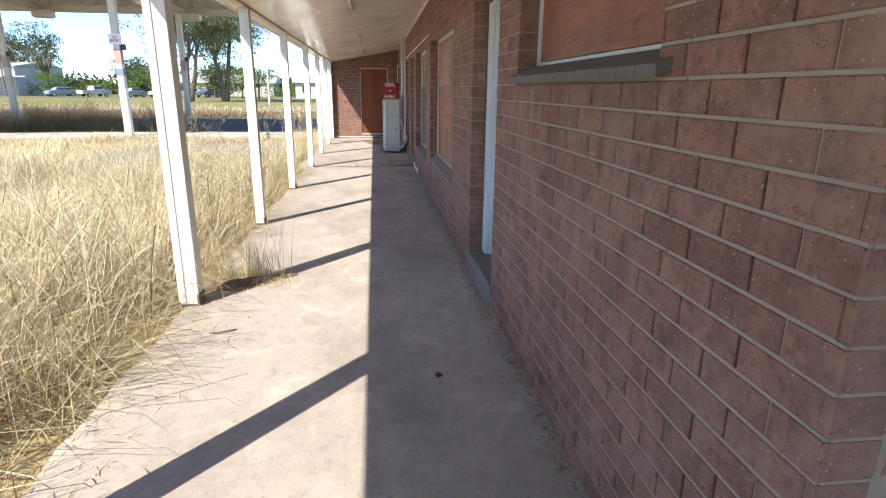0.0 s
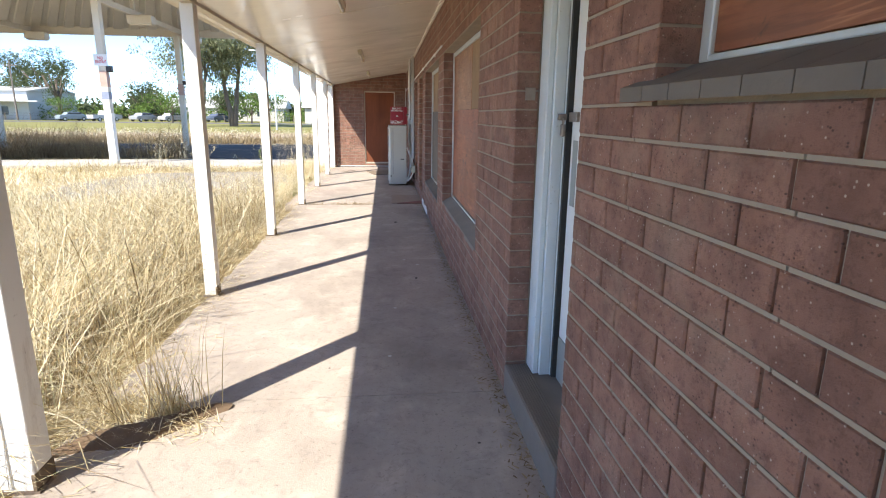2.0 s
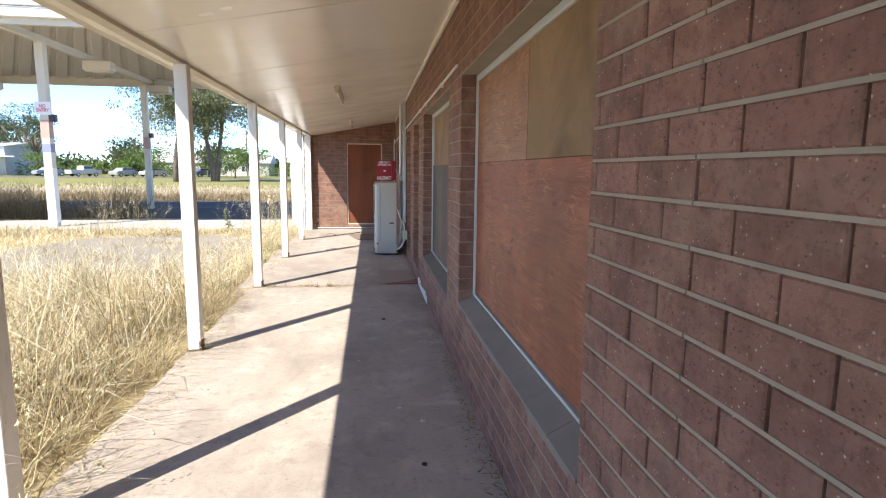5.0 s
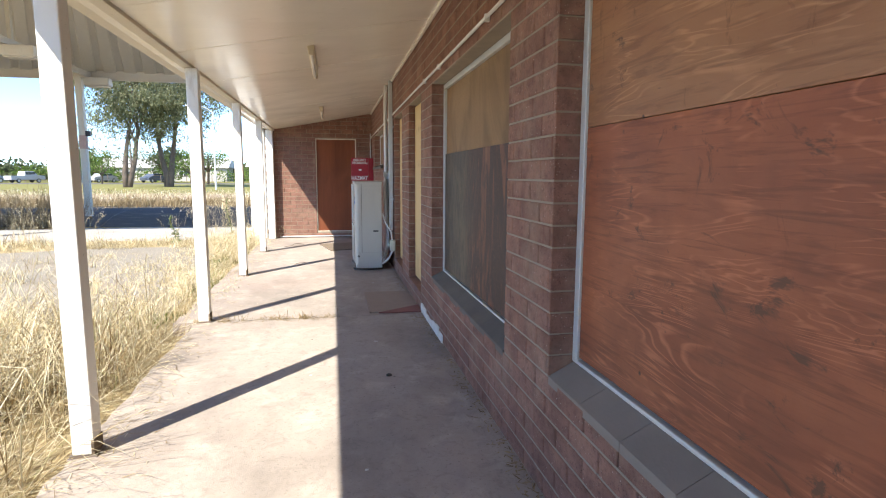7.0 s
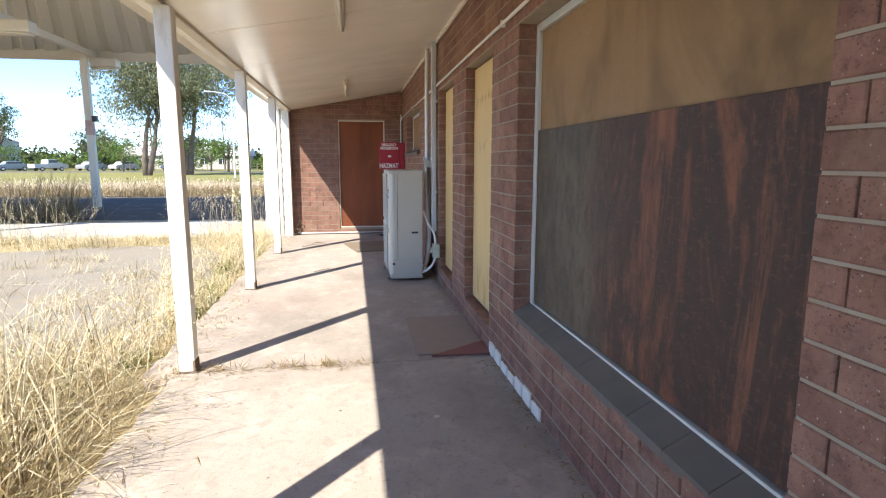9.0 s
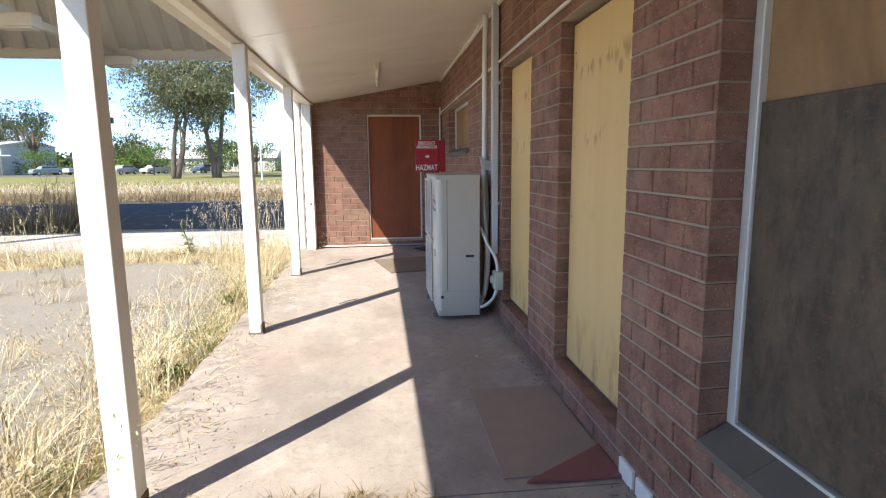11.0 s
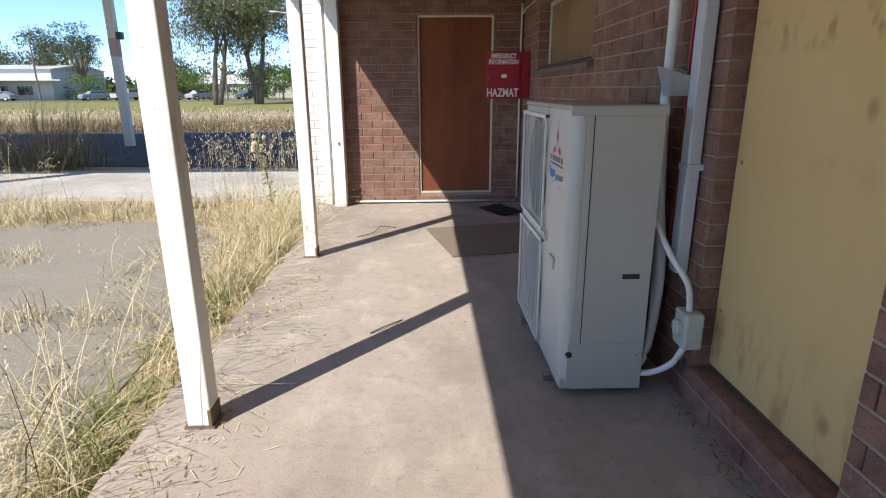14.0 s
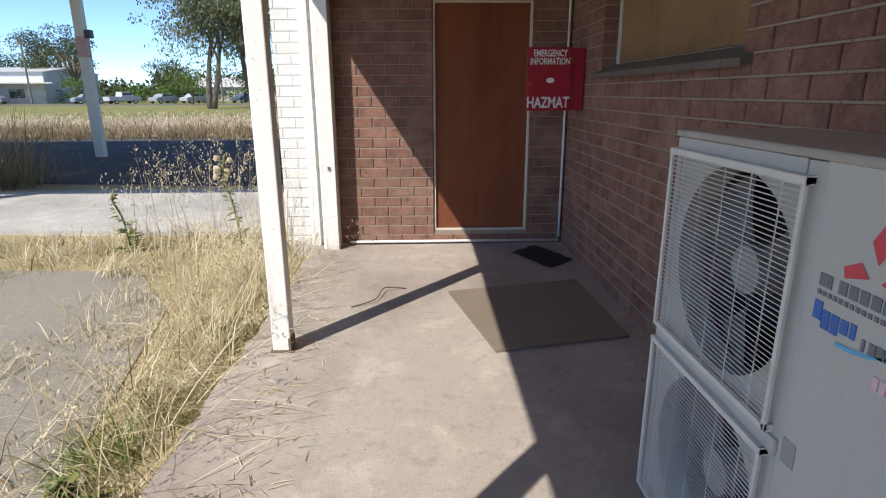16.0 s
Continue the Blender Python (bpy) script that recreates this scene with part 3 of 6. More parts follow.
def verandah_post(x, y, w, label):
    ob = thing("verandah_post", label, "post", "verandah posts", (x, y, 0))
    bm = bmesh.new()
    box(-w / 2, w / 2, -w / 2, w / 2, 0.012, 2.255, 0.006, bm)
    part("shaft", bm, WHITE_PAINT, ob)
    if w > 0.1:
        part("cover_strip", box(-w / 2 - 0.006, -w / 2 + 0.04, -w / 2 - 0.008, -w / 2 + 0.002, 0.03, 2.25, 0.002), WHITE_PAINT, ob)
    part("base_plate", box(-w / 2 - 0.012, w / 2 + 0.012, -w / 2 - 0.004, w / 2 + 0.004, 0.0, 0.012), STEEL, ob, "rusty steel base plate")
    part("split", box(w / 2 - 0.012, w / 2 + 0.003, -w / 2 - 0.003, w / 2 + 0.003, 0.012, 0.085, 0.002), plain("rotten_wood", (0.12, 0.085, 0.055), (0.2, 0.15, 0.1), 30, 0.95), ob, "rotten bare timber at the foot")
    return ob


for x, y in zip(POST_X, POST_Y):
    verandah_post(x, y, 0.125 if y < 5 else 0.098, "tall white painted timber verandah post with flaking foot" if y > 5 else "broad white painted timber post with a cover strip")
# end post against the wall
ob = thing("verandah_post", "white painted boxed end post against the brick wall", "post", "verandah posts", (-1.285, END_Y - 0.10, 0))
part("shaft", box(-0.055, 0.055, -0.085, 0.09, 0.0, 2.26, 0.005), WHITE_PAINT, ob)
part("cover_strip", box(-0.085, -0.060, -0.06, 0.09, 0.0, 2.26, 0.004), WHITE_PAINT, ob)
part("bolt", box(-0.01, 0.012, -0.098, -0.085, 0.72, 0.75, 0.003), STEEL, ob)
tagged(part("trim_corner_board", box(-1.50, -1.42, END_Y - 0.035, END_Y - 0.005, 0.0, 2.45, 0.004), WHITE_PAINT), "white painted timber cover board on the pier", "trim", kind="structure")

# ---- boarded openings ----
def boarded_window(n, y0, y1, z0, z1, recess, boards, label, frame_w=0.045):
    w = thing("window_%d" % n, label, "window", kind="structure", at=(WALL_X, 0, 0))
    fx0, fx1 = recess - 0.012, recess + 0.05
    for nm, a, b, c, d in (("frame_jamb", y0 + 0.004, y0 + frame_w, z0, z1 - 0.004), ("frame_jamb", y1 - frame_w, y1 - 0.004, z0, z1 - 0.004), ("frame_head", y0 + frame_w, y1 - frame_w, z1 - frame_w, z1 - 0.004), ("frame_foot", y0 + frame_w, y1 - frame_w, z0, z0 + 0.016)):
        part(nm, box(fx0, fx1, a, b, c, d, 0.004), ALU, w)
    for a, b, c, d, dx, mat, lab in boards:
        part("board", box(recess + dx, recess + dx + 0.014, a, b, c, d, 0.002), mat, w, lab)
    part("backing", box(recess + 0.055, recess + 0.075, y0 + 0.01, y1 - 0.01, z0 + 0.005, z1 - 0.01), DARK, w)
    return w


boarded_window(1, 1.795, 3.36, 1.60, 2.12, 0.115, [(1.845, 3.315, 1.62, 2.075, 0.0, PLY_ORANGE, "orange weathered plywood board")], "small window boarded with orange plywood")
boarded_window(2, 5.90, 8.24, 0.595, 2.12, 0.115, [(5.95, 8.195, 0.62, 1.53, 0.0, PLY_RED, "lower orange plywood board"), (5.95, 6.98, 1.532, 2.075, 0.002, PLY_TAN, "upper tan plywood board"), (6.982, 8.195, 1.532, 2.075, 0.0, PLY_ORANGE_UP, "upper orange plywood board")],
               "tall window boarded with orange plywood sheets")
boarded_window(3, 8.84, 11.0, 0.50, 2.12, 0.115, [(8.89, 10.955, 0.525, 1.53, 0.0, PLY_BROWN, "dark weathered brown plywood board"), (8.89, 10.955, 1.505, 2.075, 0.012, PLY_TAN, "lighter tan plywood board")],
               "large window boarded with dark weathered plywood")
boarded_window(5, 15.765, 17.62, 1.54, 2.12, 0.115, [(15.815, 17.575, 1.56, 2.075, 0.0, PLY_TAN, "tan plywood board")], "small high window boarded with tan plywood")


def tile_sill(n, y0, y1, z, out, depth, mat, drop, count, thick=0.034):
    s = thing("window_sill_%d" % n, "sloping grey glazed sill tiles under a boarded window", "window sill", kind="structure", at=(WALL_X, 0, z))
    step = (y1 - y0) / count
    shared = None
    for i in range(count):
        if shared is None:
            bm = bmesh.new()
            v = [bm.verts.new(c) for c in ((-out, 0.0015, -drop - thick), (-out, step - 0.0015, -drop - thick), (depth, step - 0.0015, -thick), (depth, 0.0015, -thick), (-out, 0.0015, -drop), (-out, step - 0.0015, -drop), (depth, step - 0.0015, 0), (depth, 0.0015, 0))]
            for f in ((0, 3, 2, 1), (4, 5, 6, 7), (0, 1, 5, 4), (1, 2, 6, 5), (2, 3, 7, 6), (3, 0, 4, 7)):
                bm.faces.new([v[k] for k in f])
            shared = mesh_of(bm, mat)
        t = new("tile", shared)
        t.parent = s
        t.location = (0, y0 + i * step, 0)
    return s


tile_sill(1, 1.715, 3.445, 1.602, 0.045, 0.11, SILL, 0.058, 14)
tile_sill(2, 5.91, 8.23, 0.597, 0.0, 0.115, GREY_SILL, 0.06, 8)
tile_sill(3, 8.85, 10.99, 0.512, 0.0, 0.115, SILL, 0.062, 9)
tile_sill(5, 15.70, 17.68, 1.555, 0.045, 0.11, SILL, 0.065, 14)

# door with blue-white jamb
d1 = thing("door_1", "white painted restroom door in a deep brick opening, padlocked", "door", kind="structure", at=(WALL_X, 0, 0))
part("leaf", box(0.225, 0.262, 3.90, 4.595, 0.40, 2.08, 0.003), DOOR_WHITE, d1)
part("kick_plate", box(0.222, 0.262, 3.90, 4.595, 0.17, 0.395, 0.003), TAPE, d1, "grey metal kick plate")
for nm, a in (("jamb_board", (0.115, 0.145, 4.655, 4.786, 0.166, 2.11)), ("jamb_board", (0.145, 0.20, 4.64, 4.786, 0.166, 2.11)), ("jamb_stop", (0.20, 0.27, 4.63, 4.786, 0.166, 2.11)), ("jamb_board", (0.115, 0.27, 3.855, 3.895, 0.166, 2.11)), ("head_board", (0.115, 0.27, 3.895, 4.63, 2.085, 2.115))):
    part(nm, box(*a, 0.005), BLUE_WHITE, d1)
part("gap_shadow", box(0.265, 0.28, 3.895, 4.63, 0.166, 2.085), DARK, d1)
# near-black strip added on the jamb stop as the shade of the open gap
part("gap_shade_strip", box(0.203, 0.262, 4.606, 4.6285, 0.17, 2.083), DARK, d1, "dark strip standing in for the shade in the door gap")
hasp = part("hasp", box(0.165, 0.225, 4.612, 4.638, 1.458, 1.488, 0.003), STEEL, d1, "steel hasp")
part("staple", box(0.208, 0.226, 4.50, 4.60, 1.452, 1.495, 0.003), STEEL, d1)
bm = box(0.175, 0.193, 4.59, 4.618, 1.385, 1.44, 0.004)
tube(smooth_path([(0.184, 4.595, 1.435), (0.184, 4.595, 1.46), (0.184, 4.604, 1.472), (0.184, 4.613, 1.46), (0.184, 4.613, 1.435)], 3), 0.003, 6, bm)
part("padlock", bm, STEEL, d1, "small brass padlock")
part("tape_strip", box(0.2225, 0.225, 4.50, 4.56, 1.07, 1.37), TAPE, d1, "strip of grey tape")
part("sign_plate", box(0.221, 0.225, 4.21, 4.36, 1.645, 1.80), BLUE_PRINT, d1, "blue restroom sign")
bm = bmesh.new()
for z0, z1, w in ((1.665, 1.71, 0.012), (1.71, 1.752, 0.021)):
    box(0.2185, 0.221, 4.285 - w, 4.285 + w, z0, z1, 0, bm)
box(0.2185, 0.221, 4.277, 4.293, 1.757, 1.775, 0.004, bm)
part("pictogram", bm, WHITE_PRINT, d1, "white pictogram shape")
part("step", box(-0.004, 0.28, 3.858, 4.787, -0.05, 0.162, 0.006), GREY_SILL, d1, "ribbed concrete door step")
bm = bmesh.new()
for i in range(9):
    box(0.004 + i * 0.013, 0.011 + i * 0.013, 3.865, 4.78, 0.158, 0.167, 0, bm)
part("tread_ribs", bm, GREY_SILL, d1)
part("wall_bracket", box(0.045, 0.095, 4.783, 4.791, 1.55, 1.61, 0.002), STEEL, d1, "old steel catch plate")

# yellow boarded doors
for n, (y0, y1) in ((2, (11.607, 12.51)), (3, (13.11, 13.98))):
    d = thing("door_%d" % n, "doorway boarded with yellow plywood", "door", kind="structure", at=(WALL_X, 0, 0))
    part("board", box(0.075, 0.092, y0 + 0.012, y1 - 0.012, 0.20, 2.10, 0.002), PLY_YELLOW, d)
    part("backing", box(0.10, 0.12, y0 + 0.004, y1 - 0.004, 0.18, 2.11), DARK, d)
    part("threshold", box(-0.004, 0.09, y0 + 0.003, y1 - 0.003, 0.10, 0.178, 0.004), BRICK, d, "brick door threshold")
    for z in (0.45, 1.05, 1.95):
        for y in (y0 + 0.05, y1 - 0.05):
            part("screw", box(0.072, 0.0755, y - 0.006, y + 0.006, z - 0.006, z + 0.006), STEEL, d)
d = thing("door_4", "end doorway boarded with red-brown plywood", "door", kind="structure", at=(0, END_Y, 0))
part("board", box(DOOR[0] + 0.02, DOOR[1] - 0.02, 0.045, 0.06, DOOR[2] + 0.02, DOOR[3] - 0.02, 0.002), PLY_DOOR, d)
for a in ((DOOR[0] + 0.002, DOOR[0] + 0.022, 0.02, 0.06, DOOR[2], DOOR[3] - 0.002), (DOOR[1] - 0.022, DOOR[1] - 0.002, 0.02, 0.06, DOOR[2], DOOR[3] - 0.002), (DOOR[0] + 0.022, DOOR[1] - 0.022, 0.02, 0.06, DOOR[3] - 0.022, DOOR[3] - 0.002), (DOOR[0] + 0.022, DOOR[1] - 0.022, 0.02, 0.06, DOOR[2], DOOR[2] + 0.02)):
    part("frame_strip", box(*a, 0.003), CREAM_PAINT, d)
part("backing", box(DOOR[0], DOOR[1], 0.08, 0.1, DOOR[2], DOOR[3]), DARK, d)

# ---- air conditioner ----
def condenser():
    ob = thing("air_conditioner", "tall beige twin-fan outdoor air conditioner unit standing by the wall", "air conditioner", at=(0.277, 14.05, 0))
    W, D, H, Z = 1.02, 0.366, 1.25, 0.035
    # casing: side panel, top, back, base; the front is open behind the two grilles
    bm = box(0.053, D, 0.0, 0.012, Z, H, 0.004)
    part("side_panel", bm, AC_WHITE, ob)
    bm = bmesh.new()
    box(0.0, 0.012, 0.053, 0.40, Z + 0.03, H - 0.01, 0.003, bm)
    part("front_panel", bm, AC_WHITE, ob)
    bm = bmesh.new()
    arc = [(0.052 - 0.052 * math.cos(a), 0.052 - 0.052 * math.sin(a)) for a in [k * math.pi / 16 for k in range(9)]] + [(0.052, 0.012), (0.012, 0.052)]
    lo = [bm.verts.new((x, y, Z + 0.02)) for x, y in arc]
    hi = [bm.verts.new((x, y, H - 0.012)) for x, y in arc]
    for k in range(len(arc)):
        bm.faces.new((lo[k], lo[(k + 1) % len(arc)], hi[(k + 1) % len(arc)], hi[k]))
    bm.faces.new(hi)
    part("corner_post", bm, AC_WHITE, ob)
    part("base_tray", box(0.004, D - 0.002, 0.004, W - 0.004, Z, Z + 0.05, 0.006), AC_WHITE, ob)
    part("top_panel", box(-0.005, D + 0.004, -0.004, W + 0.004, H - 0.012, H + 0.008, 0.006), AC_TOP, ob, "dusty metal top panel")
    part("top_flange", box(-0.010, D + 0.004, -0.009, -0.004, H - 0.03, H + 0.006, 0.002), AC_WHITE, ob)
    part("back_panel", box(D - 0.01, D, 0.012, W, Z + 0.05, H - 0.014), BLACK, ob)
    part("far_panel", box(0.01, D - 0.01, W - 0.012, W, Z + 0.05, H - 0.014), AC_WHITE, ob)
    part("front_frame", box(0.002, 0.011, 0.40, 0.455, Z + 0.03, H - 0.014, 0.003), AC_WHITE, ob)
    part("front_frame", box(0.002, 0.014, W - 0.03, W, Z + 0.03, H - 0.014, 0.003), AC_WHITE, ob)
    part("front_rail", box(0.001, 0.013, 0.456, W - 0.031, 1.196, H - 0.013, 0.002), AC_WHITE, ob)
    part("front_rail", box(0.001, 0.013, 0.456, W - 0.031, Z + 0.03, 0.082, 0.002), AC_WHITE, ob)
    part("mid_bar", box(-0.006, 0.012, 0.401, W, 0.612, 0.652, 0.004), AC_WHITE, ob)
    part("lower_cover", box(0.03, D - 0.004, -0.003, 0.004, Z + 0.01, 0.255, 0.002), AC_WHITE, ob)
    part("seam", box(0.083, 0.087, -0.001, 0.003, 0.25, H - 0.03), BLACK, ob)
    part("hand_slot", box(0.245, 0.318, -0.002, 0.004, 0.55, 0.572, 0.001), BLACK, ob)
    part("plug", tube([(0.038, 0.004, 0.205), (0.038, -0.004, 0.205)], 0.015, 14), BLACK, ob)
    for x in (0.03, D - 0.03):
        for z in (H - 0.025, 0.2):
            part("screw", tube([(x, 0.0, z), (x, -0.004, z)], 0.005, 8), STEEL, ob)
    for cz in (0.342, 0.932):
        cy, r = 0.705, 0.258
        # shroud ring
        bm = bmesh.new()
        seg = 40
        for k in range(seg):
            a0, a1 = 2 * math.pi * k / seg, 2 * math.pi * (k + 1) / seg
            q = [(0.012, cy + r * math.cos(a), cz + r * math.sin(a)) for a in (a0, a1)] + [(0.09, cy + (r + 0.004) * math.cos(a), cz + (r + 0.004) * math.sin(a)) for a in (a1, a0)]
            bm.faces.new([bm.verts.new(p) for p in q])
            out = [(0.012, cy + min(0.30, max(-0.285, 0.43 * math.cos(a))), cz + min(0.28, max(-0.28, 0.43 * math.sin(a)))) for a in (a1, a0)]
            bm.faces.new([bm.verts.new(p) for p in (q[0], q[1], *out)])
        part("shroud", bm, AC_WHITE, ob)
        # black sheet stands in for the shade inside the casing, behind the fan
        part("cavity_shade", box(0.20, 0.21, cy - 0.27, cy + 0.27, cz - 0.266, cz + 0.266), BLACK, ob)
        fan = part("fan_hub", tube([(0.06, cy, cz), (0.15, cy, cz)], 0.062, 20), FAN, ob)
        for k in range(3):
            bm = bmesh.new()
            grid = []
            for i in range(6):
                rr = 0.055 + 0.19 * i / 5
                wid = 0.55 + 0.35 * i / 5
                grid.append([bm.verts.new((0.085 + 0.05 * (j / 5 - 0.5), cy + rr * math.cos(2.09 * k + 0.5 + wid * (j / 5 - 0.5) + 0.25 * i / 5), cz + rr * math.sin(2.09 * k + 0.5 + wid * (j / 5 - 0.5) + 0.25 * i / 5))) for j in range(6)])
            for i in range(5):
                for j in range(5):
                    bm.faces.new((grid[i][j], grid[i + 1][j], grid[i + 1][j + 1], grid[i][j + 1]))
            bmesh.ops.solidify(bm, geom=bm.faces[:], thickness=0.006)
            part("fan_blade", bm, FAN, fan, smooth=True)
        # wire guard
        g = part("grille", box(-0.019, -0.010, 0.425, 0.438, cz - 0.270, cz + 0.270, 0.002), AC_GRILLE, ob)
        bm = bmesh.new()
        box(-0.019, -0.010, W - 0.015, W, cz - 0.270, cz + 0.270, 0.002, bm)
        box(-0.021, 0.004, 0.425, W, cz + 0.257, cz + 0.275, 0.003, bm)
        box(-0.019, -0.010, 0.425, W, cz - 0.275, cz - 0.26, 0.002, bm)
        box(-0.019, 0.004, 0.425, 0.432, cz + 0.257, cz + 0.275, 0, bm)
        box(-0.019, 0.004, 0.425, 0.432, cz - 0.275, cz - 0.257, 0, bm)
        part("guard_rim", bm, AC_GRILLE, g)
        verts, faces = [], []
        for k in range(44):
            z = cz - 0.256 + 0.512 * k / 43
            o = len(verts)
            verts += [(x, y, z + dz) for y in (0.425, W - 0.005) for x, dz in ((-0.0172, 0), (-0.0156, 0.0015), (-0.014, 0), (-0.0156, -0.0015))]
            faces += [tuple(o + i for i in f) for f in ((0, 1, 5, 4), (1, 2, 6, 5), (2, 3, 7, 6), (3, 0, 4, 7))]
        for k in range(5):
            y = 0.50 + 0.44 * k / 4
            o = len(verts)
            verts += [(x, y + dy, z) for z in (cz - 0.266, cz + 0.266) for x, dy in ((-0.0155, 0), (-0.0135, 0.0018), (-0.0115, 0), (-0.0135, -0.0018))]
            faces += [tuple(o + i for i in f) for f in ((0, 1, 5, 4), (1, 2, 6, 5), (2, 3, 7, 6), (3, 0, 4, 7))]
        raw("guard_mesh", verts, faces, AC_GRILLE, g)
    # badge and name drawn as plain shapes and bars
    bm = bmesh.new()
    for cy, cz, a in ((0.243, 1.122, 0), (0.278, 1.064, 1), (0.208, 1.064, -1)):
        pts = ((0, 0.036), (0.021, 0), (0, -0.036), (-0.021, 0)) if a == 0 else ((-0.0 * a, 0.018), (0.036 * a, 0.0), (0.030 * a, -0.02), (-0.022 * a, -0.005))
        bm.faces.new([bm.verts.new((-0.002, cy + dy, cz + dz)) for dy, dz in pts])
    part("badge", bm, RED_PRINT, ob, "red three-part badge shape")
    def bar(name, y0, y1, z0, z1, mat, label=""):
        part(name, box(-0.002, 0.001, y0, y1, z0, z1), mat, ob, label)

    for i, w in enumerate((0.024, 0.007, 0.019, 0.019, 0.019, 0.020, 0.019, 0.007, 0.020, 0.007)):
        bar("name_bar", 0.366 - i * 0.0248 - w, 0.366 - i * 0.0248, 1.013, 1.037, GREY_PRINT)
    for i in range(18):
        bar("small_bar", 0.358 - i * 0.0136, 0.3665 - i * 0.0136, 0.996, 1.005, GREY_PRINT)
    for i, (w, lo, hi) in enumerate(((0.021, 0.948, 0.984), (0.019, 0.936, 0.972), (0.019, 0.936, 0.972), (0.018, 0.946, 0.972), (0.013, 0.946, 0.974))):
        bar("model_bar", 0.368 - i * 0.0235 - w, 0.368 - i * 0.0235, lo, hi, BLUE_PRINT)
    for i, w in enumerate((0.007, 0.014, 0.014, 0.014, 0.010, 0.009, 0.014, 0.010)):
        bar("model_bar", 0.245 - i * 0.0165 - w, 0.245 - i * 0.0165, 0.936 + 0.001 * i, 0.957 + 0.001 * i, GREY_PRINT)
    bm = bmesh.new()
    low = [bm.verts.new((-0.002, 0.30 - 0.019 * k, 0.919 + 0.0007 * k * k)) for k in range(10)]
    top = [bm.verts.new((-0.002, 0.30 - 0.019 * k, 0.927 + 0.0006 * k * k)) for k in range(10)]
    for k in range(9):
        bm.faces.new((low[k], low[k + 1], top[k + 1], top[k]))
    part("swoosh", bm, CYAN_PRINT, ob)
    for i in range(5):
        bar("capacity_bar", 0.196 - i * 0.016, 0.207 - i * 0.016, 0.885, 0.908, PINK_PRINT, "faded pink lettering bar")
    part("worn_sticker", box(-0.0015, 0.001, 0.345, 0.385, 0.62, 0.675), TAPE, ob, "torn remains of a sticker")
    part("handle", box(-0.012, 0.002, 0.185, 0.27, 0.535, 0.59, 0.005), AC_WHITE, ob)
    for y in (0.14, 0.80):
        part("foot", box(-0.035, D + 0.03, y, y + 0.06, 0.0, 0.035, 0.006), STEEL, ob, "steel mounting foot")
    return ob


condenser()

# ---- services on the wall ----
pipe = thing("downpipe", "pale grey rectangular downpipe ending above the floor", "downpipe", at=(WALL_X, 14.105, 0))
part("shaft", box(-0.066, -0.012, -0.035, 0.035, 0.565, CEIL_WALL - 0.02, 0.006), PVC_GREY, pipe)
for z in (1.0, 2.0):
    part("strap", box(-0.069, 0.002, -0.039, 0.039, z, z + 0.025, 0.002), PVC_GREY, pipe)
cond = thing("wall_conduit", "cream electrical conduit run along the brick wall", "conduit", at=(0, 0, 0))
part("run", tube([(WALL_X - 0.014, 8.35, 2.20), (WALL_X - 0.014, 12.0, 2.19), (WALL_X - 0.014, 18.35, 2.155)], 0.011, 8), PVC, cond, smooth=True)
part("drop", tube(smooth_path([(WALL_X - 0.014, 18.35, 2.155), (WALL_X - 0.02, 18.46, 2.12), (WALL_X - 0.03, 18.482, 2.08), (WALL_X - 0.03, 18.482, 0.06)], 4), 0.011, 8), PVC, cond, smooth=True)
part("floor_run", tube([(WALL_X - 0.03, 18.483, 0.028), (-1.15, 18.483, 0.028)], 0.013, 8), PVC, cond, smooth=True)
for y in (9.2, 10.6, 11.3, 14.8, 16.6):
    part("clip", box(WALL_X - 0.028, WALL_X + 0.004, y - 0.012, y + 0.012, 2.19 - max(0, y - 12) * 0.0054 - 0.02, 2.19 - max(0, y - 12) * 0.0054 + 0.02, 0.002), PVC, cond)
lines = thing("refrigerant_lines", "wrapped white refrigerant lines with a red cable down to the unit", "pipes", at=(WALL_X - 0.02, 14.17, 0))
part("line", tube(smooth_path([(-0.07, 0.08, 2.60), (-0.08, 0.06, 2.2), (-0.075, 0.10, 1.5), (-0.09, 0.06, 1.0), (-0.06, 0.02, 0.55), (-0.09, 0.0, 0.22), (-0.16, -0.02, 0.13)], 6), 0.024, 8), PVC, lines, smooth=True)
part("line", tube(smooth_path([(-0.05, 0.16, 2.62), (-0.06, 0.17, 2.1), (-0.05, 0.16, 1.3), (-0.05, 0.1, 0.8), (-0.075, 0.02, 0.42), (-0.1, -0.03, 0.2), (-0.16, -0.05, 0.09)], 6), 0.018, 8), PVC, lines, smooth=True)
part("cable", tube(smooth_path([(-0.03, -0.06, 2.6), (-0.035, -0.03, 2.0), (-0.03, 0.02, 1.5), (-0.03, 0.0, 1.0), (-0.03, 0.03, 0.7)], 6), 0.006, 6), RED_WIRE, lines, "red cable", smooth=True)
part("flex", tube(smooth_path([(-0.14, -0.05, 0.80), (-0.09, -0.13, 0.66), (-0.035, -0.20, 0.55), (-0.02, -0.21, 0.435)], 6), 0.013, 8), PVC, lines, smooth=True)
part("flex", tube(smooth_path([(-0.02, -0.21, 0.29), (-0.06, -0.19, 0.19), (-0.13, -0.12, 0.11), (-0.2, -0.06, 0.10)], 6), 0.014, 8), PVC, lines, smooth=True)
bm = bmesh.new()
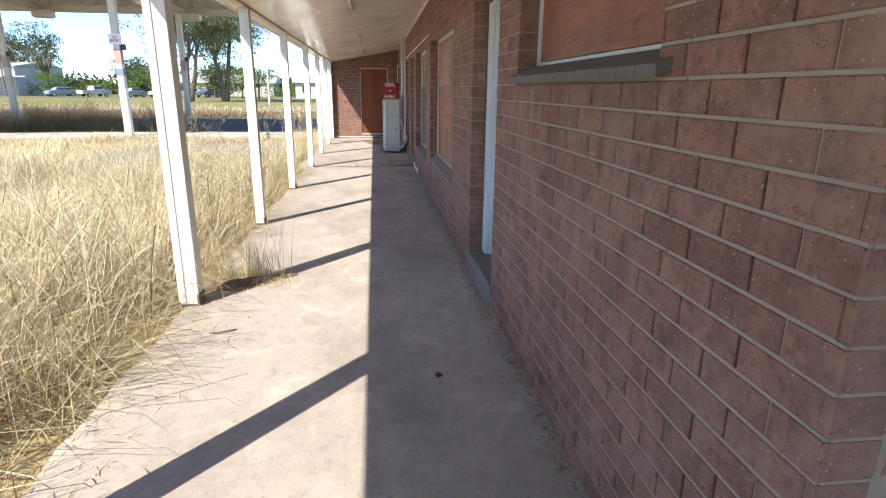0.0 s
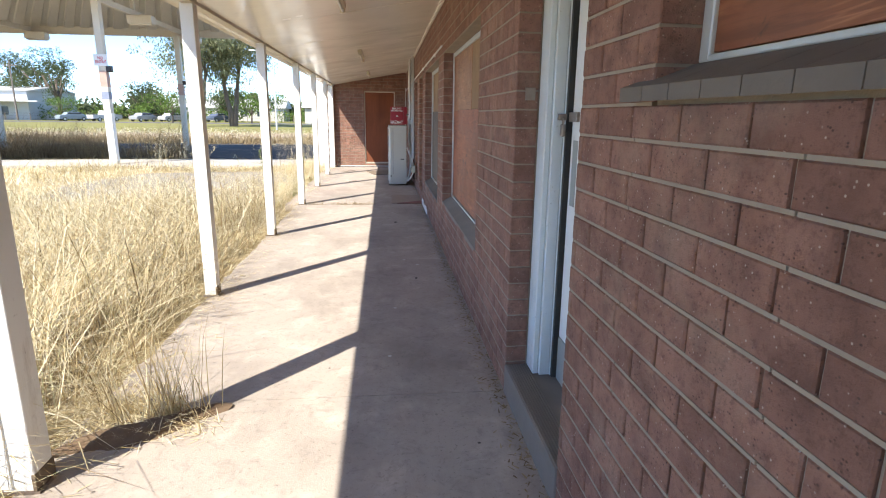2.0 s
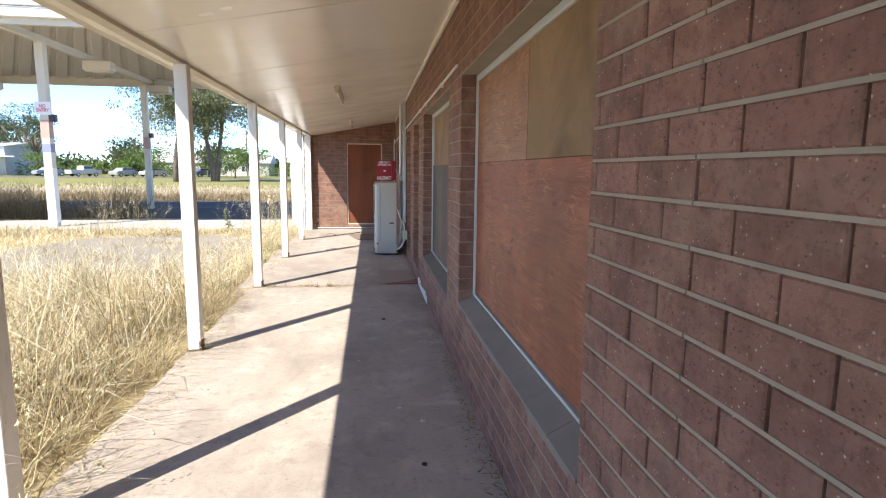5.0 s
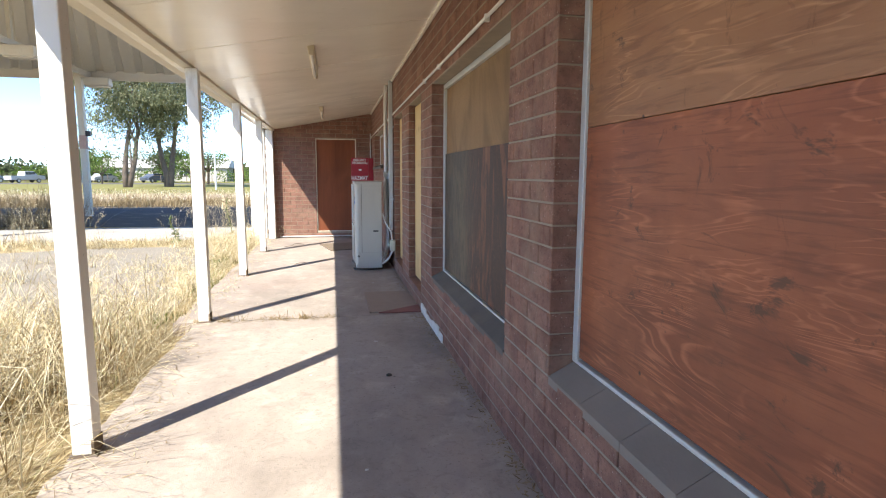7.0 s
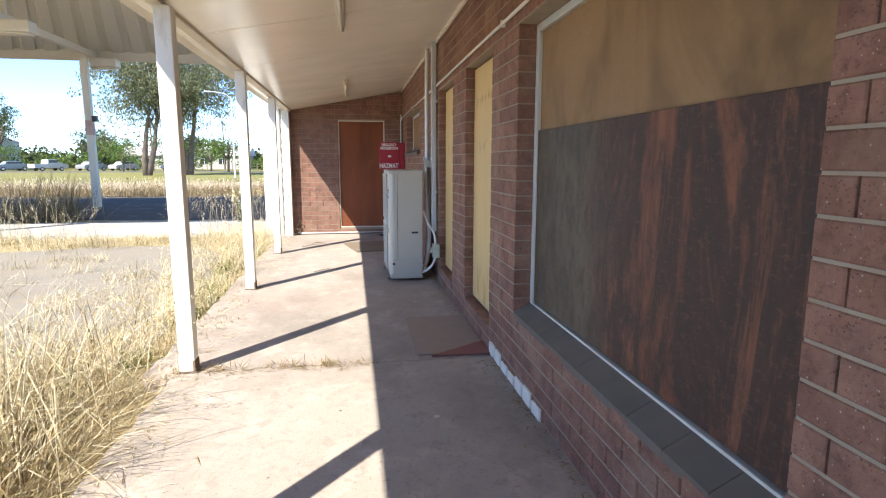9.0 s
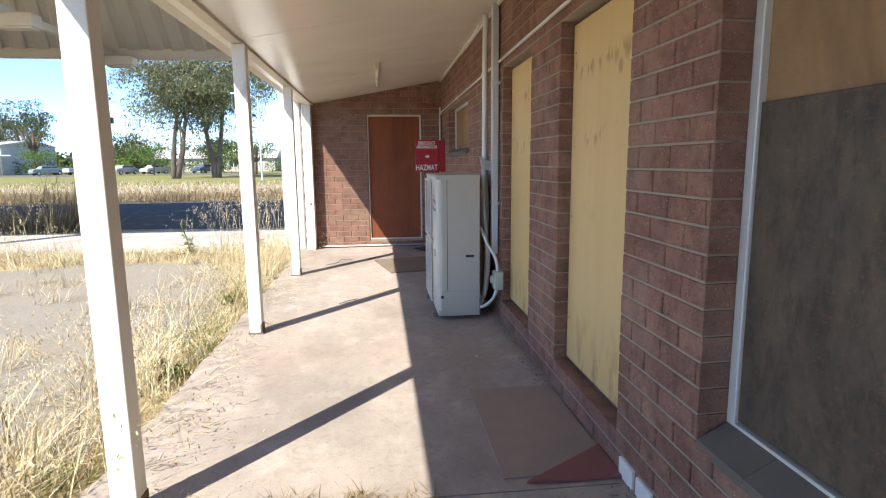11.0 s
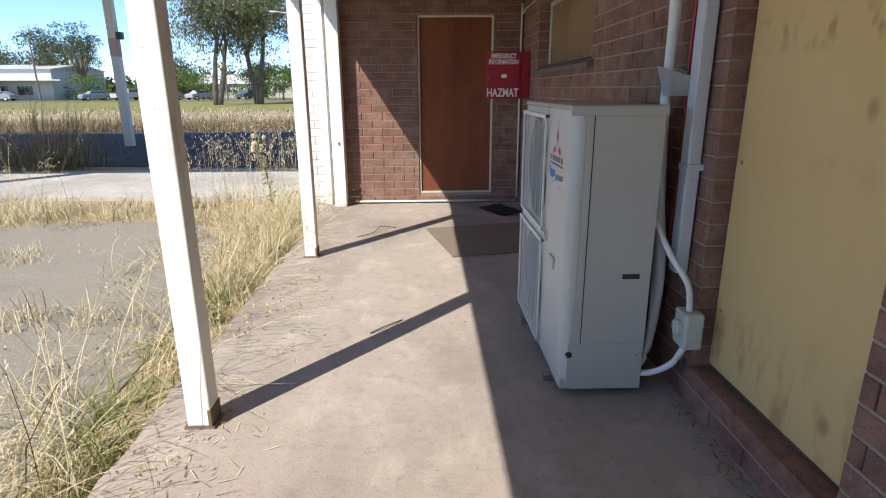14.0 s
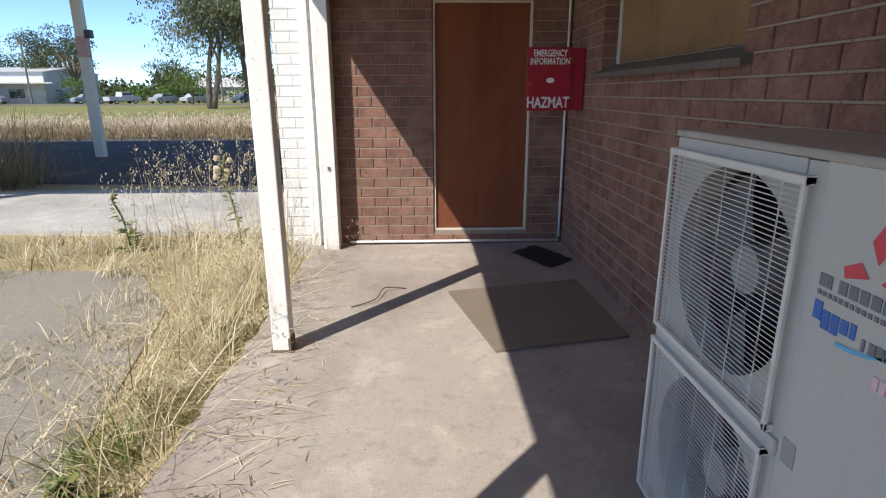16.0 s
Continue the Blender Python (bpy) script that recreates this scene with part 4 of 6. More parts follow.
v0 = [bm.verts.new(p) for p in ((-0.13, -0.04, 1.39), (-0.12, 0.12, 1.41), (-0.02, 0.12, 1.40), (-0.02, -0.04, 1.36))]
v1 = [bm.verts.new(p) for p in ((-0.10, 0.0, 1.29), (-0.10, 0.08, 1.29), (-0.03, 0.08, 1.29), (-0.03, 0.0, 1.29))]
for i in range(4):
    bm.faces.new((v0[i], v0[(i + 1) % 4], v1[(i + 1) % 4], v1[i]))
bm.faces.new(v1)
bmesh.ops.solidify(bm, geom=bm.faces[:], thickness=0.006)
part("hood", bm, PVC, lines, "white plastic pipe hood")
sw = thing("isolator_switch", "pale grey outdoor isolator switch box on the wall", "switch", at=(WALL_X, 13.955, 0.285))
part("body", box(-0.075, 0.002, -0.05, 0.06, 0.0, 0.155, 0.01), BOX_GREEN, sw)
part("dial", tube([(-0.075, 0.005, 0.085), (-0.092, 0.005, 0.085)], 0.034, 18), BOX_GREEN, sw)
part("knob", box(-0.102, -0.09, -0.001, 0.011, 0.055, 0.115, 0.003), BOX_GREEN, sw)
vent = thing("weep_vent", "small steel plate low on the brick wall", "vent", at=(WALL_X, 14.03, 0.12))
part("plate", box(-0.004, 0.004, -0.03, 0.03, 0, 0.07, 0.002), STEEL, vent)

# emergency information box
hz = thing("hazmat_box", "red metal emergency information cabinet on the brick wall", "cabinet", at=(0.355, 18.0, 1.22))
part("body", box(0.354, 0.46, 0.02, 0.30, 0.004, 0.475, 0.006), RED_SIGN, hz)
door = part("door", box(0.0, 0.35, 0.0, 0.016, 0.0, 0.48, 0.003), RED_SIGN, hz)
for z in (0.08, 0.37):
    part("hinge", tube([(0.352, 0.012, z), (0.352, 0.012, z + 0.05)], 0.008, 8), STEEL, hz)
face = lambda x, z: pose(x, -0.002, z, 90, 0, 0)
lettering("lettering", "EMERGENCY\nINFORMATION", 0.070, WHITE_PRINT, face(0.178, 0.402), door, 0.0014, 0.66)
lettering("lettering", "HAZMAT", 0.118, WHITE_PRINT, face(0.172, 0.060), door, 0.0014, 0.70)
bm = tube([(0, -0.004, 0), (0, 0.0, 0)], 0.032, 20)
bmesh.ops.transform(bm, matrix=Matrix.Translation((0.185, 0, 0.232)) @ Matrix.Diagonal((1, 1, 0.62, 1)), verts=bm.verts)
part("badge", bm, WHITE_PRINT, door, "oval white badge")
part("lock", tube([(0.025, -0.003, 0.205), (0.025, 0.0, 0.205)], 0.007, 10), STEEL, door)

# ---- ceiling lamps ----
def batten(y0, y1, label, tube_in=True):
    zc = ceiling_z(-0.19)
    ob = thing("fluorescent_lamp", label, "ceiling lamp", "ceiling lamps", (-0.19, y0, zc))
    part("base", box(-0.03, 0.03, 0, y1 - y0, -0.045, 0.006, 0.006), BATTEN, ob)
    for y in (0.0, y1 - y0 - 0.04):
        part("holder", box(-0.022, 0.022, y, y + 0.04, -0.085, -0.04, 0.004), BATTEN, ob)
    if tube_in:
        part("tube", tube([(0, 0.03, -0.068), (0, y1 - y0 - 0.03, -0.068)], 0.014, 10), TUBE_GLASS, ob, smooth=True)
    return ob


batten(6.45, 7.68, "cream fluorescent batten on the verandah ceiling")
batten(11.35, 12.65, "cream fluorescent batten on the verandah ceiling")
batten(15.85, 17.25, "cream fluorescent batten on the verandah ceiling")
batten(1.6, 2.85, "cream fluorescent batten on the verandah ceiling")

# ---- things on the floor ----
bm = bmesh.new()
v = [bm.verts.new((x, y, 0.004)) for x, y in ((-0.085, 16.20), (0.70, 16.36), (0.66, 17.36), (-0.30, 17.14))]
f = bm.faces.new(v)
ext = bmesh.ops.extrude_face_region(bm, geom=[f])
bmesh.ops.translate(bm, vec=(0, 0, 0.016), verts=[q for q in ext["geom"] if isinstance(q, bmesh.types.BMVert)])
solo("board_mat", bm, HARDBOARD, "dusty brown hardboard sheet lying on the concrete", "board")
bm = bmesh.new()
g = [[bm.verts.new((0.296 + 0.236 * i / 6 + 0.25 * j / 6, 18.13 - 0.456 * i / 6 + 0.23 * j / 6, 0.006 + 0.012 * abs(math.sin(i * 1.3 + j)))) for j in range(7)] for i in range(7)]
for i in range(6):
    for j in range(6):
        bm.faces.new((g[i][j], g[i + 1][j], g[i + 1][j + 1], g[i][j + 1]))
bmesh.ops.solidify(bm, geom=bm.faces[:], thickness=0.005)
solo("rubber_mat", bm, RUBBER, "small dark crumpled rubber mat by the end wall", "mat", smooth=True)
tr = thing("door_mat", "brown dusty worn mat on the concrete before a boarded doorway", "mat", at=(0, 0, 0))
part("sheet", box(0.30, 0.805, 11.56, 12.52, 0.0, 0.010, 0.003), plain("dusty_brown_mat", (0.33, 0.265, 0.22), (0.27, 0.205, 0.17), 9, 0.9, 0, 0.9, 140), tr)
bm = bmesh.new()
v = [bm.verts.new(p) for p in ((0.39, 11.51, 0.004), (0.60, 11.50, 0.004), (0.815, 11.50, 0.004), (0.815, 11.78, 0.004))]
f = bm.faces.new(v)
ext = bmesh.ops.extrude_face_region(bm, geom=[f])
bmesh.ops.translate(bm, vec=(0, 0, 0.012), verts=[q for q in ext["geom"] if isinstance(q, bmesh.types.BMVert)])
solo("red_floor_patch", bm, RED_STEP, "worn red painted ramp patch on the concrete", "floor patch")
bm = bmesh.new()
for y in np.arange(10.45, 11.48, 0.16):
    box(WALL_X - 0.012, WALL_X + 0.004, y, y + 0.13, 0.0, 0.07 + 0.02 * math.sin(y * 9), 0.004, bm)
solo("flaked_paint", bm, WHITE_PAINT, "flaking white paint along the wall foot", "paint remains")

# droppings, grit and leaf litter
rng = random.Random(9)
SPOT = plain("white_dropping", (0.62, 0.60, 0.55), (0.5, 0.48, 0.44), 40, 0.8)
for x, y, r in ((0.387, 3.337, 0.018), (0.29, 10.597, 0.02), (0.497, 7.50, 0.022), (0.37, 7.70, 0.016), (0.25, 6.2, 0.014), (0.1, 8.6, 0.012), (-0.2, 9.9, 0.014), (0.45, 13.1, 0.012), (0.2, 5.3, 0.013)):
    bm = bmesh.new()
    c = bm.verts.new((x, y, 0.005))
    ring = [bm.verts.new((x + r * rng.uniform(0.6, 1.2) * math.cos(a), y + r * rng.uniform(0.6, 1.2) * math.sin(a), 0.0012)) for a in [k * 0.628 for k in range(10)]]
    for k in range(10):
        bm.faces.new((c, ring[k], ring[(k + 1) % 10]))
    solo("dropping", bm, SPOT, "small pale dropping dried on the concrete", "dropping", "droppings")
for x, y, r in ((0.32, 9.80, 0.02), (0.36, 2.95, 0.02), (0.46, 7.0, 0.014)):
    bm = bmesh.new()
    bmesh.ops.create_icosphere(bm, subdivisions=2, radius=r, matrix=Matrix.Translation((x, y, 0.006)) @ Matrix.Diagonal((1, 1.3, 0.3, 1)))
    for q in bm.verts:
        q.co += Vector((rng.uniform(-1, 1), rng.uniform(-1, 1), rng.uniform(-0.3, 0.3))) * r * 0.15
    solo("dirt_clod", bm, DARK, "small dark clod of dirt on the concrete", "dirt", "dirt clods")
for k, pts in enumerate((((-0.62, 14.75, 0.006), (-0.55, 14.82, 0.012), (-0.45, 14.93, 0.006)), ((-0.95, 16.9, 0.004), (-0.8, 17.0, 0.02), (-0.75, 17.2, 0.03), (-0.6, 17.25, 0.004)), ((-1.0, 3.62, 0.004), (-0.93, 3.60, 0.014), (-0.85, 3.66, 0.006)))):
    solo("twig", tube(smooth_path(pts, 4), 0.004, 6), plain("twig_bark", (0.10, 0.075, 0.055), (0.16, 0.12, 0.09), 30, 0.9), "thin dry twig lying on the slab", "twig", "twigs", smooth=True)

# ---- vegetation ----
def straw_mat(name, stops, rough=0.7, through=0.25):
    n = Nodes(name)
    col = n.ramp(n.geo.outputs["Random Per Island"], stops)
    col = n.mix(n.times(n.mask(n.noise(2.8, 5, 0.65), 0.44, 0.62), 0.38), col, stops[0][1])
    m = n.done(col, rough, None, 0, 0, 0, 0.25)
    tr = n.t.nodes.new("ShaderNodeBsdfTranslucent")
    mx = n.t.nodes.new("ShaderNodeMixShader")
    mx.inputs[0].default_value = through
    n.link(col, tr.inputs[0])
    out = n.t.nodes["Material Output"]
    n.link(n.b.outputs[0], mx.inputs[1])
    n.link(tr.outputs[0], mx.inputs[2])
    n.link(mx.outputs[0], out.inputs["Surface"])
    return m


STRAW = straw_mat("dry_straw", [(0.0, (0.15, 0.10, 0.05)), (0.22, (0.40, 0.30, 0.15)), (0.5, (0.70, 0.60, 0.38)), (0.93, (0.84, 0.77, 0.57)), (1.0, (0.32, 0.34, 0.13))])
STRAW_PALE = straw_mat("pale_bleached_straw", [(0.0, (0.36, 0.27, 0.13)), (0.3, (0.66, 0.55, 0.32)), (0.7, (0.84, 0.76, 0.54)), (1.0, (0.90, 0.84, 0.66))], 0.6, 0.3)
STRAW_BROWN = straw_mat("brown_dry_stems", [(0.0, (0.16, 0.11, 0.06)), (0.5, (0.30, 0.225, 0.125)), (1.0, (0.42, 0.335, 0.19))])
GREEN_GRASS = straw_mat("green_grass", [(0.0, (0.10, 0.15, 0.035)), (0.5, (0.19, 0.24, 0.06)), (1.0, (0.36, 0.36, 0.12))])
OAT = straw_mat("pale_oat_husks", [(0.0, (0.55, 0.45, 0.27)), (1.0, (0.74, 0.65, 0.45))])
THISTLE = straw_mat("grey_green_thistle", [(0.0, (0.16, 0.19, 0.08)), (0.6, (0.27, 0.29, 0.14)), (1.0, (0.45, 0.40, 0.24))])


def tri_object(name, verts, tris, mat, label, category, kind="stuff", parent=None):
    verts = np.asarray(verts, dtype=np.float32).reshape(-1, 3)
    tris = np.asarray(tris, dtype=np.int32).reshape(-1, 3)
    me = bpy.data.meshes.new("mesh")
    me.vertices.add(len(verts))
    me.vertices.foreach_set("co", verts.ravel())
    me.loops.add(tris.size)
    me.loops.foreach_set("vertex_index", tris.ravel())
    me.polygons.add(len(tris))
    me.polygons.foreach_set("loop_start", np.arange(0, tris.size, 3, dtype=np.int32))
    me.polygons.foreach_set("loop_total", np.full(len(tris), 3, dtype=np.int32))
    me.materials.append(mat)
    me.update(calc_edges=True)
    ob = new(name, me)
    if parent is not None:
        ob.parent = parent
        return tagged(ob, label)
    return tagged(ob, label, category, kind=kind)


def blades(rng, base, length, azimuth, lean, width, curl=0.9):
    """Bent tapering blades: base n x 3, the rest n long. lean: the way off upright at the foot, curl: how far it bends on."""
    n = len(base)
    d = np.stack([np.cos(azimuth), np.sin(azimuth), np.zeros(n)], 1)
    side = np.stack([-np.sin(azimuth + rng.uniform(-0.8, 0.8, n)), np.cos(azimuth), rng.uniform(-0.3, 0.3, n)], 1)
    pts, ang, p = [base], lean, base
    for k in range(3):
        p = p + (length / 3)[:, None] * (np.sin(ang)[:, None] * d + np.cos(ang)[:, None] * np.array([0, 0, 1.0]))
        ang = ang + curl * (0.35 + 0.3 * k) * rng.uniform(0.4, 1.2, n)
        pts.append(p)
    w = width[:, None] * side
    v = np.stack([pts[0] - w, pts[0] + w, pts[1] - w * 0.9, pts[1] + w * 0.9, pts[2] - w * 0.6, pts[2] + w * 0.6, pts[3]], 1)
    t = np.array([[0, 1, 3], [0, 3, 2], [2, 3, 5], [2, 5, 4], [4, 5, 6]])
    tris = (np.arange(n) * 7)[:, None, None] + t[None]
    return v.reshape(-1, 3), tris.reshape(-1, 3), pts[3]


def clumped(rng, n, x0, x1, y0, y1, spread, clumps):
    cx, cy = rng.uniform(x0, x1, clumps), rng.uniform(y0, y1, clumps)
    k = rng.integers(0, clumps, n)
    return cx[k] + rng.normal(0, spread, n), cy[k] + rng.normal(0, spread, n), k


nr = np.random.default_rng(21)


def grass_patch(name, n, x0, x1, y0, y1, clumps, spread, h0, h1, lean, width, mat, label, keep=None, curl=0.9, toward=None, floor_z=GROUND_Z, fan=0.8):
    x, y, k = clumped(nr, n, x0, x1, y0, y1, spread, clumps)
    size = nr.uniform(0.5, 1.45, clumps)[k]
    az_c = nr.uniform(0, 2 * math.pi, clumps)[k] if toward is None else np.full(n, toward)
    ok = np.ones(n, bool) if keep is None else keep(x, y)
    x, y, size, az_c = x[ok], y[ok], size[ok], az_c[ok]
    m = len(x)
    base = np.stack([x, y, np.full(m, floor_z - 0.01)], 1)
    L = nr.uniform(h0, h1, m) * size
    az = az_c + nr.normal(0, 0.9 if toward is not None else fan, m)
    v, t, _ = blades(nr, base, L, az, np.abs(nr.normal(lean, 0.45, m)), nr.uniform(0.6, 1.3, m) * width, curl)
    return tri_object(name, v, t, mat, label, "grass")


slab_free = lambda x, y: (x < np.where(y < 11.53, -1.31, -1.49)) & ~((y > 22.3) & (y < 33) & (x > -16)) & ~((y > 19.4) & (y < 22.3))
apron_free = lambda x, y: slab_free(x, y) & ~((y > 12.3) & (y < 17.8) & (x < -2.0) & (x > -6.2))
# tall tangle beside the slab
grass_patch("dry_grass_tangle", 11500, -3.5, -1.80, -0.5, 11.2, 120, 0.13, 0.60, 1.20, 0.75, 0.0027, STRAW, "tall tangled dry golden grass beside the slab", slab_free, 2.3, None, GROUND_Z, 0.42)
grass_patch("dry_grass_mat", 8000, -4.4, -1.95, -0.5, 11.2, 130, 0.16, 0.35, 0.85, 1.25, 0.0034, STRAW_PALE, "flattened pale straw lying over the grass tangle", slab_free, 1.0, None, GROUND_Z + 0.12, 0.5)
grass_patch("dry_grass_edge", 1700, -1.72, -1.45, 0.5, 11.6, 42, 0.06, 0.25, 0.75, 1.0, 0.0022, STRAW, "dry grass leaning over the slab edge", slab_free, 0.8, 0.0)
grass_patch("dry_grass_field", 46000, -9.5, -3.0, -0.5, 14.0, 620, 0.26, 0.14, 0.40, 1.1, 0.0040, STRAW_PALE, "dry pale golden grass field", apron_free, 1.2, None, GROUND_Z, 0.6)
grass_patch("dry_grass_tall", 9000, -7.0, -1.7, 9.8, 12.1, 150, 0.18, 0.28, 0.58, 0.75, 0.003, STRAW, "taller dry grass along the asphalt apron", slab_free, 0.9)
grass_patch("brown_grass_tangle", 4600, -3.6, -1.75, -0.5, 11.2, 60, 0.16, 0.30, 0.80, 1.0, 0.0022, STRAW_BROWN, "brown dead grass through the golden tangle", slab_free, 1.3)
grass_patch("dry_grass_low", 9000, -5.0, -1.5, -0.5, 12.2, 500, 0.25, 0.10, 0.28, 1.05, 0.0026, STRAW_BROWN, "low brown thatch under the dry grass", slab_free)
grass_patch("dry_grass_far", 34000, -24.0, -5.5, 8.0, 21.5, 900, 0.4, 0.12, 0.36, 0.95, 0.007, STRAW_PALE, "distant dry golden grass field", apron_free)
# narrow strip along the later slab and the ring round the apron
grass_patch("dry_grass_strip", 3000, -1.95, -1.58, 11.8, 18.3, 44, 0.07, 0.18, 0.50, 0.8, 0.0022, STRAW_PALE, "dry grass strip between slab and asphalt", slab_free, 1.9, None, GROUND_Z, 0.45)
grass_patch("green_grass_strip", 1300, -1.85, -1.56, 11.8, 17.0, 18, 0.09, 0.10, 0.26, 0.7, 0.0035, GREEN_GRASS, "green grass tufts by the slab edge", slab_free)
grass_patch("dry_grass_corner", 2600, -2.3, -1.6, 16.6, 18.7, 22, 0.11, 0.25, 0.60, 0.6, 0.0023, STRAW_PALE, "dry grass clump by the end post", slab_free, 2.0, None, GROUND_Z, 0.45)
grass_patch("dry_grass_verge", 6500, -9.0, -2.2, 18.0, 19.2, 80, 0.16, 0.15, 0.42, 0.95, 0.0032, STRAW, "flattened dry grass along the footpath", slab_free, 0.7)
grass_patch("apron_weeds", 3600, -6.5, -2.0, 12.0, 17.8, 70, 0.10, 0.10, 0.32, 0.8, 0.0028, STRAW, "sparse dry weeds in the asphalt apron", slab_free)
grass_patch("drive_weeds", 8500, -16.5, -7.2, 22.3, 24.4, 44, 0.30, 0.4, 1.3, 0.35, 0.005, STRAW_BROWN, "tall dry brown weeds along the driveway", lambda x, y: y > 22.35, 0.6)
grass_patch("verge_grass", 22000, -40.0, -0.5, 32.4, 38.0, 420, 0.45, 0.2, 0.55, 0.5, 0.011, STRAW_BROWN, "band of tall brown grass behind the driveway", None, 0.6)
grass_patch("field_grass", 20000, -70.0, 10.0, 38.0, 60.0, 900, 0.9, 0.1, 0.3, 0.6, 0.02, STRAW, "short dry grass on the far field", None, 0.6)
# long arching straws over the tangle
n = 2300
base = np.stack([nr.uniform(-3.6, -1.5, n), nr.uniform(0.0, 11.4, n), np.full(n, GROUND_Z)], 1)
v, t, _ = blades(nr, base, nr.uniform(0.7, 1.35, n), nr.uniform(0, 6.28, n), np.abs(nr.normal(0.55, 0.3, n)), nr.uniform(0.0016, 0.0036, n), 1.5)
v[:, 2] = np.maximum(v[:, 2], np.where(v[:, 0] > -1.32, 0.005, GROUND_Z + 0.01))
tri_object("arching_straws", v, t, STRAW, "long pale arching straws over the grass tangle", "grass")
n = 420
base = np.stack([nr.uniform(-2.0, -1.5, n), nr.uniform(11.8, 18.4, n), np.full(n, GROUND_Z)], 1)
v, t, _ = blades(nr, base, nr.uniform(0.4, 1.0, n), nr.normal(-0.2, 1.4, n), np.abs(nr.normal(0.7, 0.3, n)), np.full(n, 0.0019), 1.0)
v[:, 2] = np.maximum(v[:, 2], np.where(v[:, 0] > -1.5, 0.005, GROUND_Z + 0.01))
tri_object("arching_straws_strip", v, t, STRAW, "long pale straws bent over the slab edge", "grass")
# strands fallen over the slab
n = 200
base = np.stack([nr.uniform(-1.5, -1.3, n), nr.uniform(0.4, 18.0, n), nr.uniform(-0.02, 0.05, n)], 1)
v, t, _ = blades(nr, base, nr.uniform(0.15, 0.6, n), nr.normal(-0.25, 0.8, n), nr.uniform(1.15, 1.42, n), np.full(n, 0.0018), 0.28)
v[:, 2] = np.where(v[:, 0] > -1.3, np.maximum(v[:, 2], 0.004), v[:, 2])
tri_object("fallen_straw", v, t, STRAW, "dry straws lying across the slab edge", "grass")
n = 1500
xx = -1.3 + np.abs(nr.normal(0, 0.17, n))
base = np.stack([xx, nr.uniform(0.5, 18.2, n), np.full(n, 0.004)], 1)
v, t, _ = blades(nr, base, nr.uniform(0.02, 0.10, n), nr.uniform(0, 6.28, n), np.full(n, 1.5), np.full(n, 0.0022), 0.05)
v[:, 2] = np.clip(v[:, 2], 0.003, 0.02)
tri_object("straw_litter", v, t, STRAW, "bits of straw and husks scattered on the concrete", "litter")
# straws crossing the tangle at shallow angles
n = 1500
base = np.stack([nr.uniform(-3.3, -1.7, n), nr.uniform(0.0, 11.3, n), GROUND_Z + nr.uniform(0.05, 0.50, n)], 1)
v, t, _ = blades(nr, base, nr.uniform(0.45, 1.15, n), nr.uniform(0, 6.28, n), nr.uniform(0.9, 1.6, n), nr.uniform(0.0016, 0.0032, n), 0.22)
v[:, 2] = np.maximum(v[:, 2], np.where(v[:, 0] > -1.32, 0.006, GROUND_Z + 0.01))
tri_object("crossing_straws", v, t, STRAW_PALE, "loose straight straws lying across the grass tangle", "grass")
# sparse stalks and a dirt heap at the slab joint
bm = bmesh.new()
rng = random.Random(31)
rows_ = []
for i in range(19):
    f = i / 18
    w = 0.10 * math.sin(math.pi * (0.06 + 0.9 * f)) + 0.015
    x, y = -1.28 + 0.66 * f, 4.38 + 0.35 * f + 0.02 * math.sin(9 * f)
    rows_.append([bm.verts.new((x + rng.uniform(-0.012, 0.012), y + w * k + rng.uniform(-0.01, 0.01), 0.0 if abs(k) == 1 else 0.055 * math.sin(math.pi * (0.05 + 0.9 * f)) * (1 - abs(k)) + rng.uniform(0, 0.012))) for k in (-1, -0.5, 0, 0.5, 1)])
for r0, r1 in zip(rows_, rows_[1:]):
    for k in range(4):
        bm.faces.new((r0[k], r1[k], r1[k + 1], r0[k + 1]))
solo("dirt_ridge", bm, plain("crumbly_brown_soil", (0.20, 0.135, 0.085), (0.11, 0.072, 0.045), 26, 0.95, 0, 1.0, 70), "low ridge of brown dirt caught on the slab joint", "dirt", smooth=True)
grass_patch("joint_tuft", 150, -1.22, -0.72, 4.52, 4.74, 9, 0.035, 0.22, 0.52, 0.12, 0.0022, STRAW, "upright dry stalks growing at the slab joint", None, 0.35, None, 0.0)
grass_patch("joint_litter", 1000, -1.30, -0.70, 4.50, 4.80, 14, 0.06, 0.05, 0.24, 1.2, 0.0020, STRAW_PALE, "matted straw at the slab joint", None, 0.4, None, 0.015)


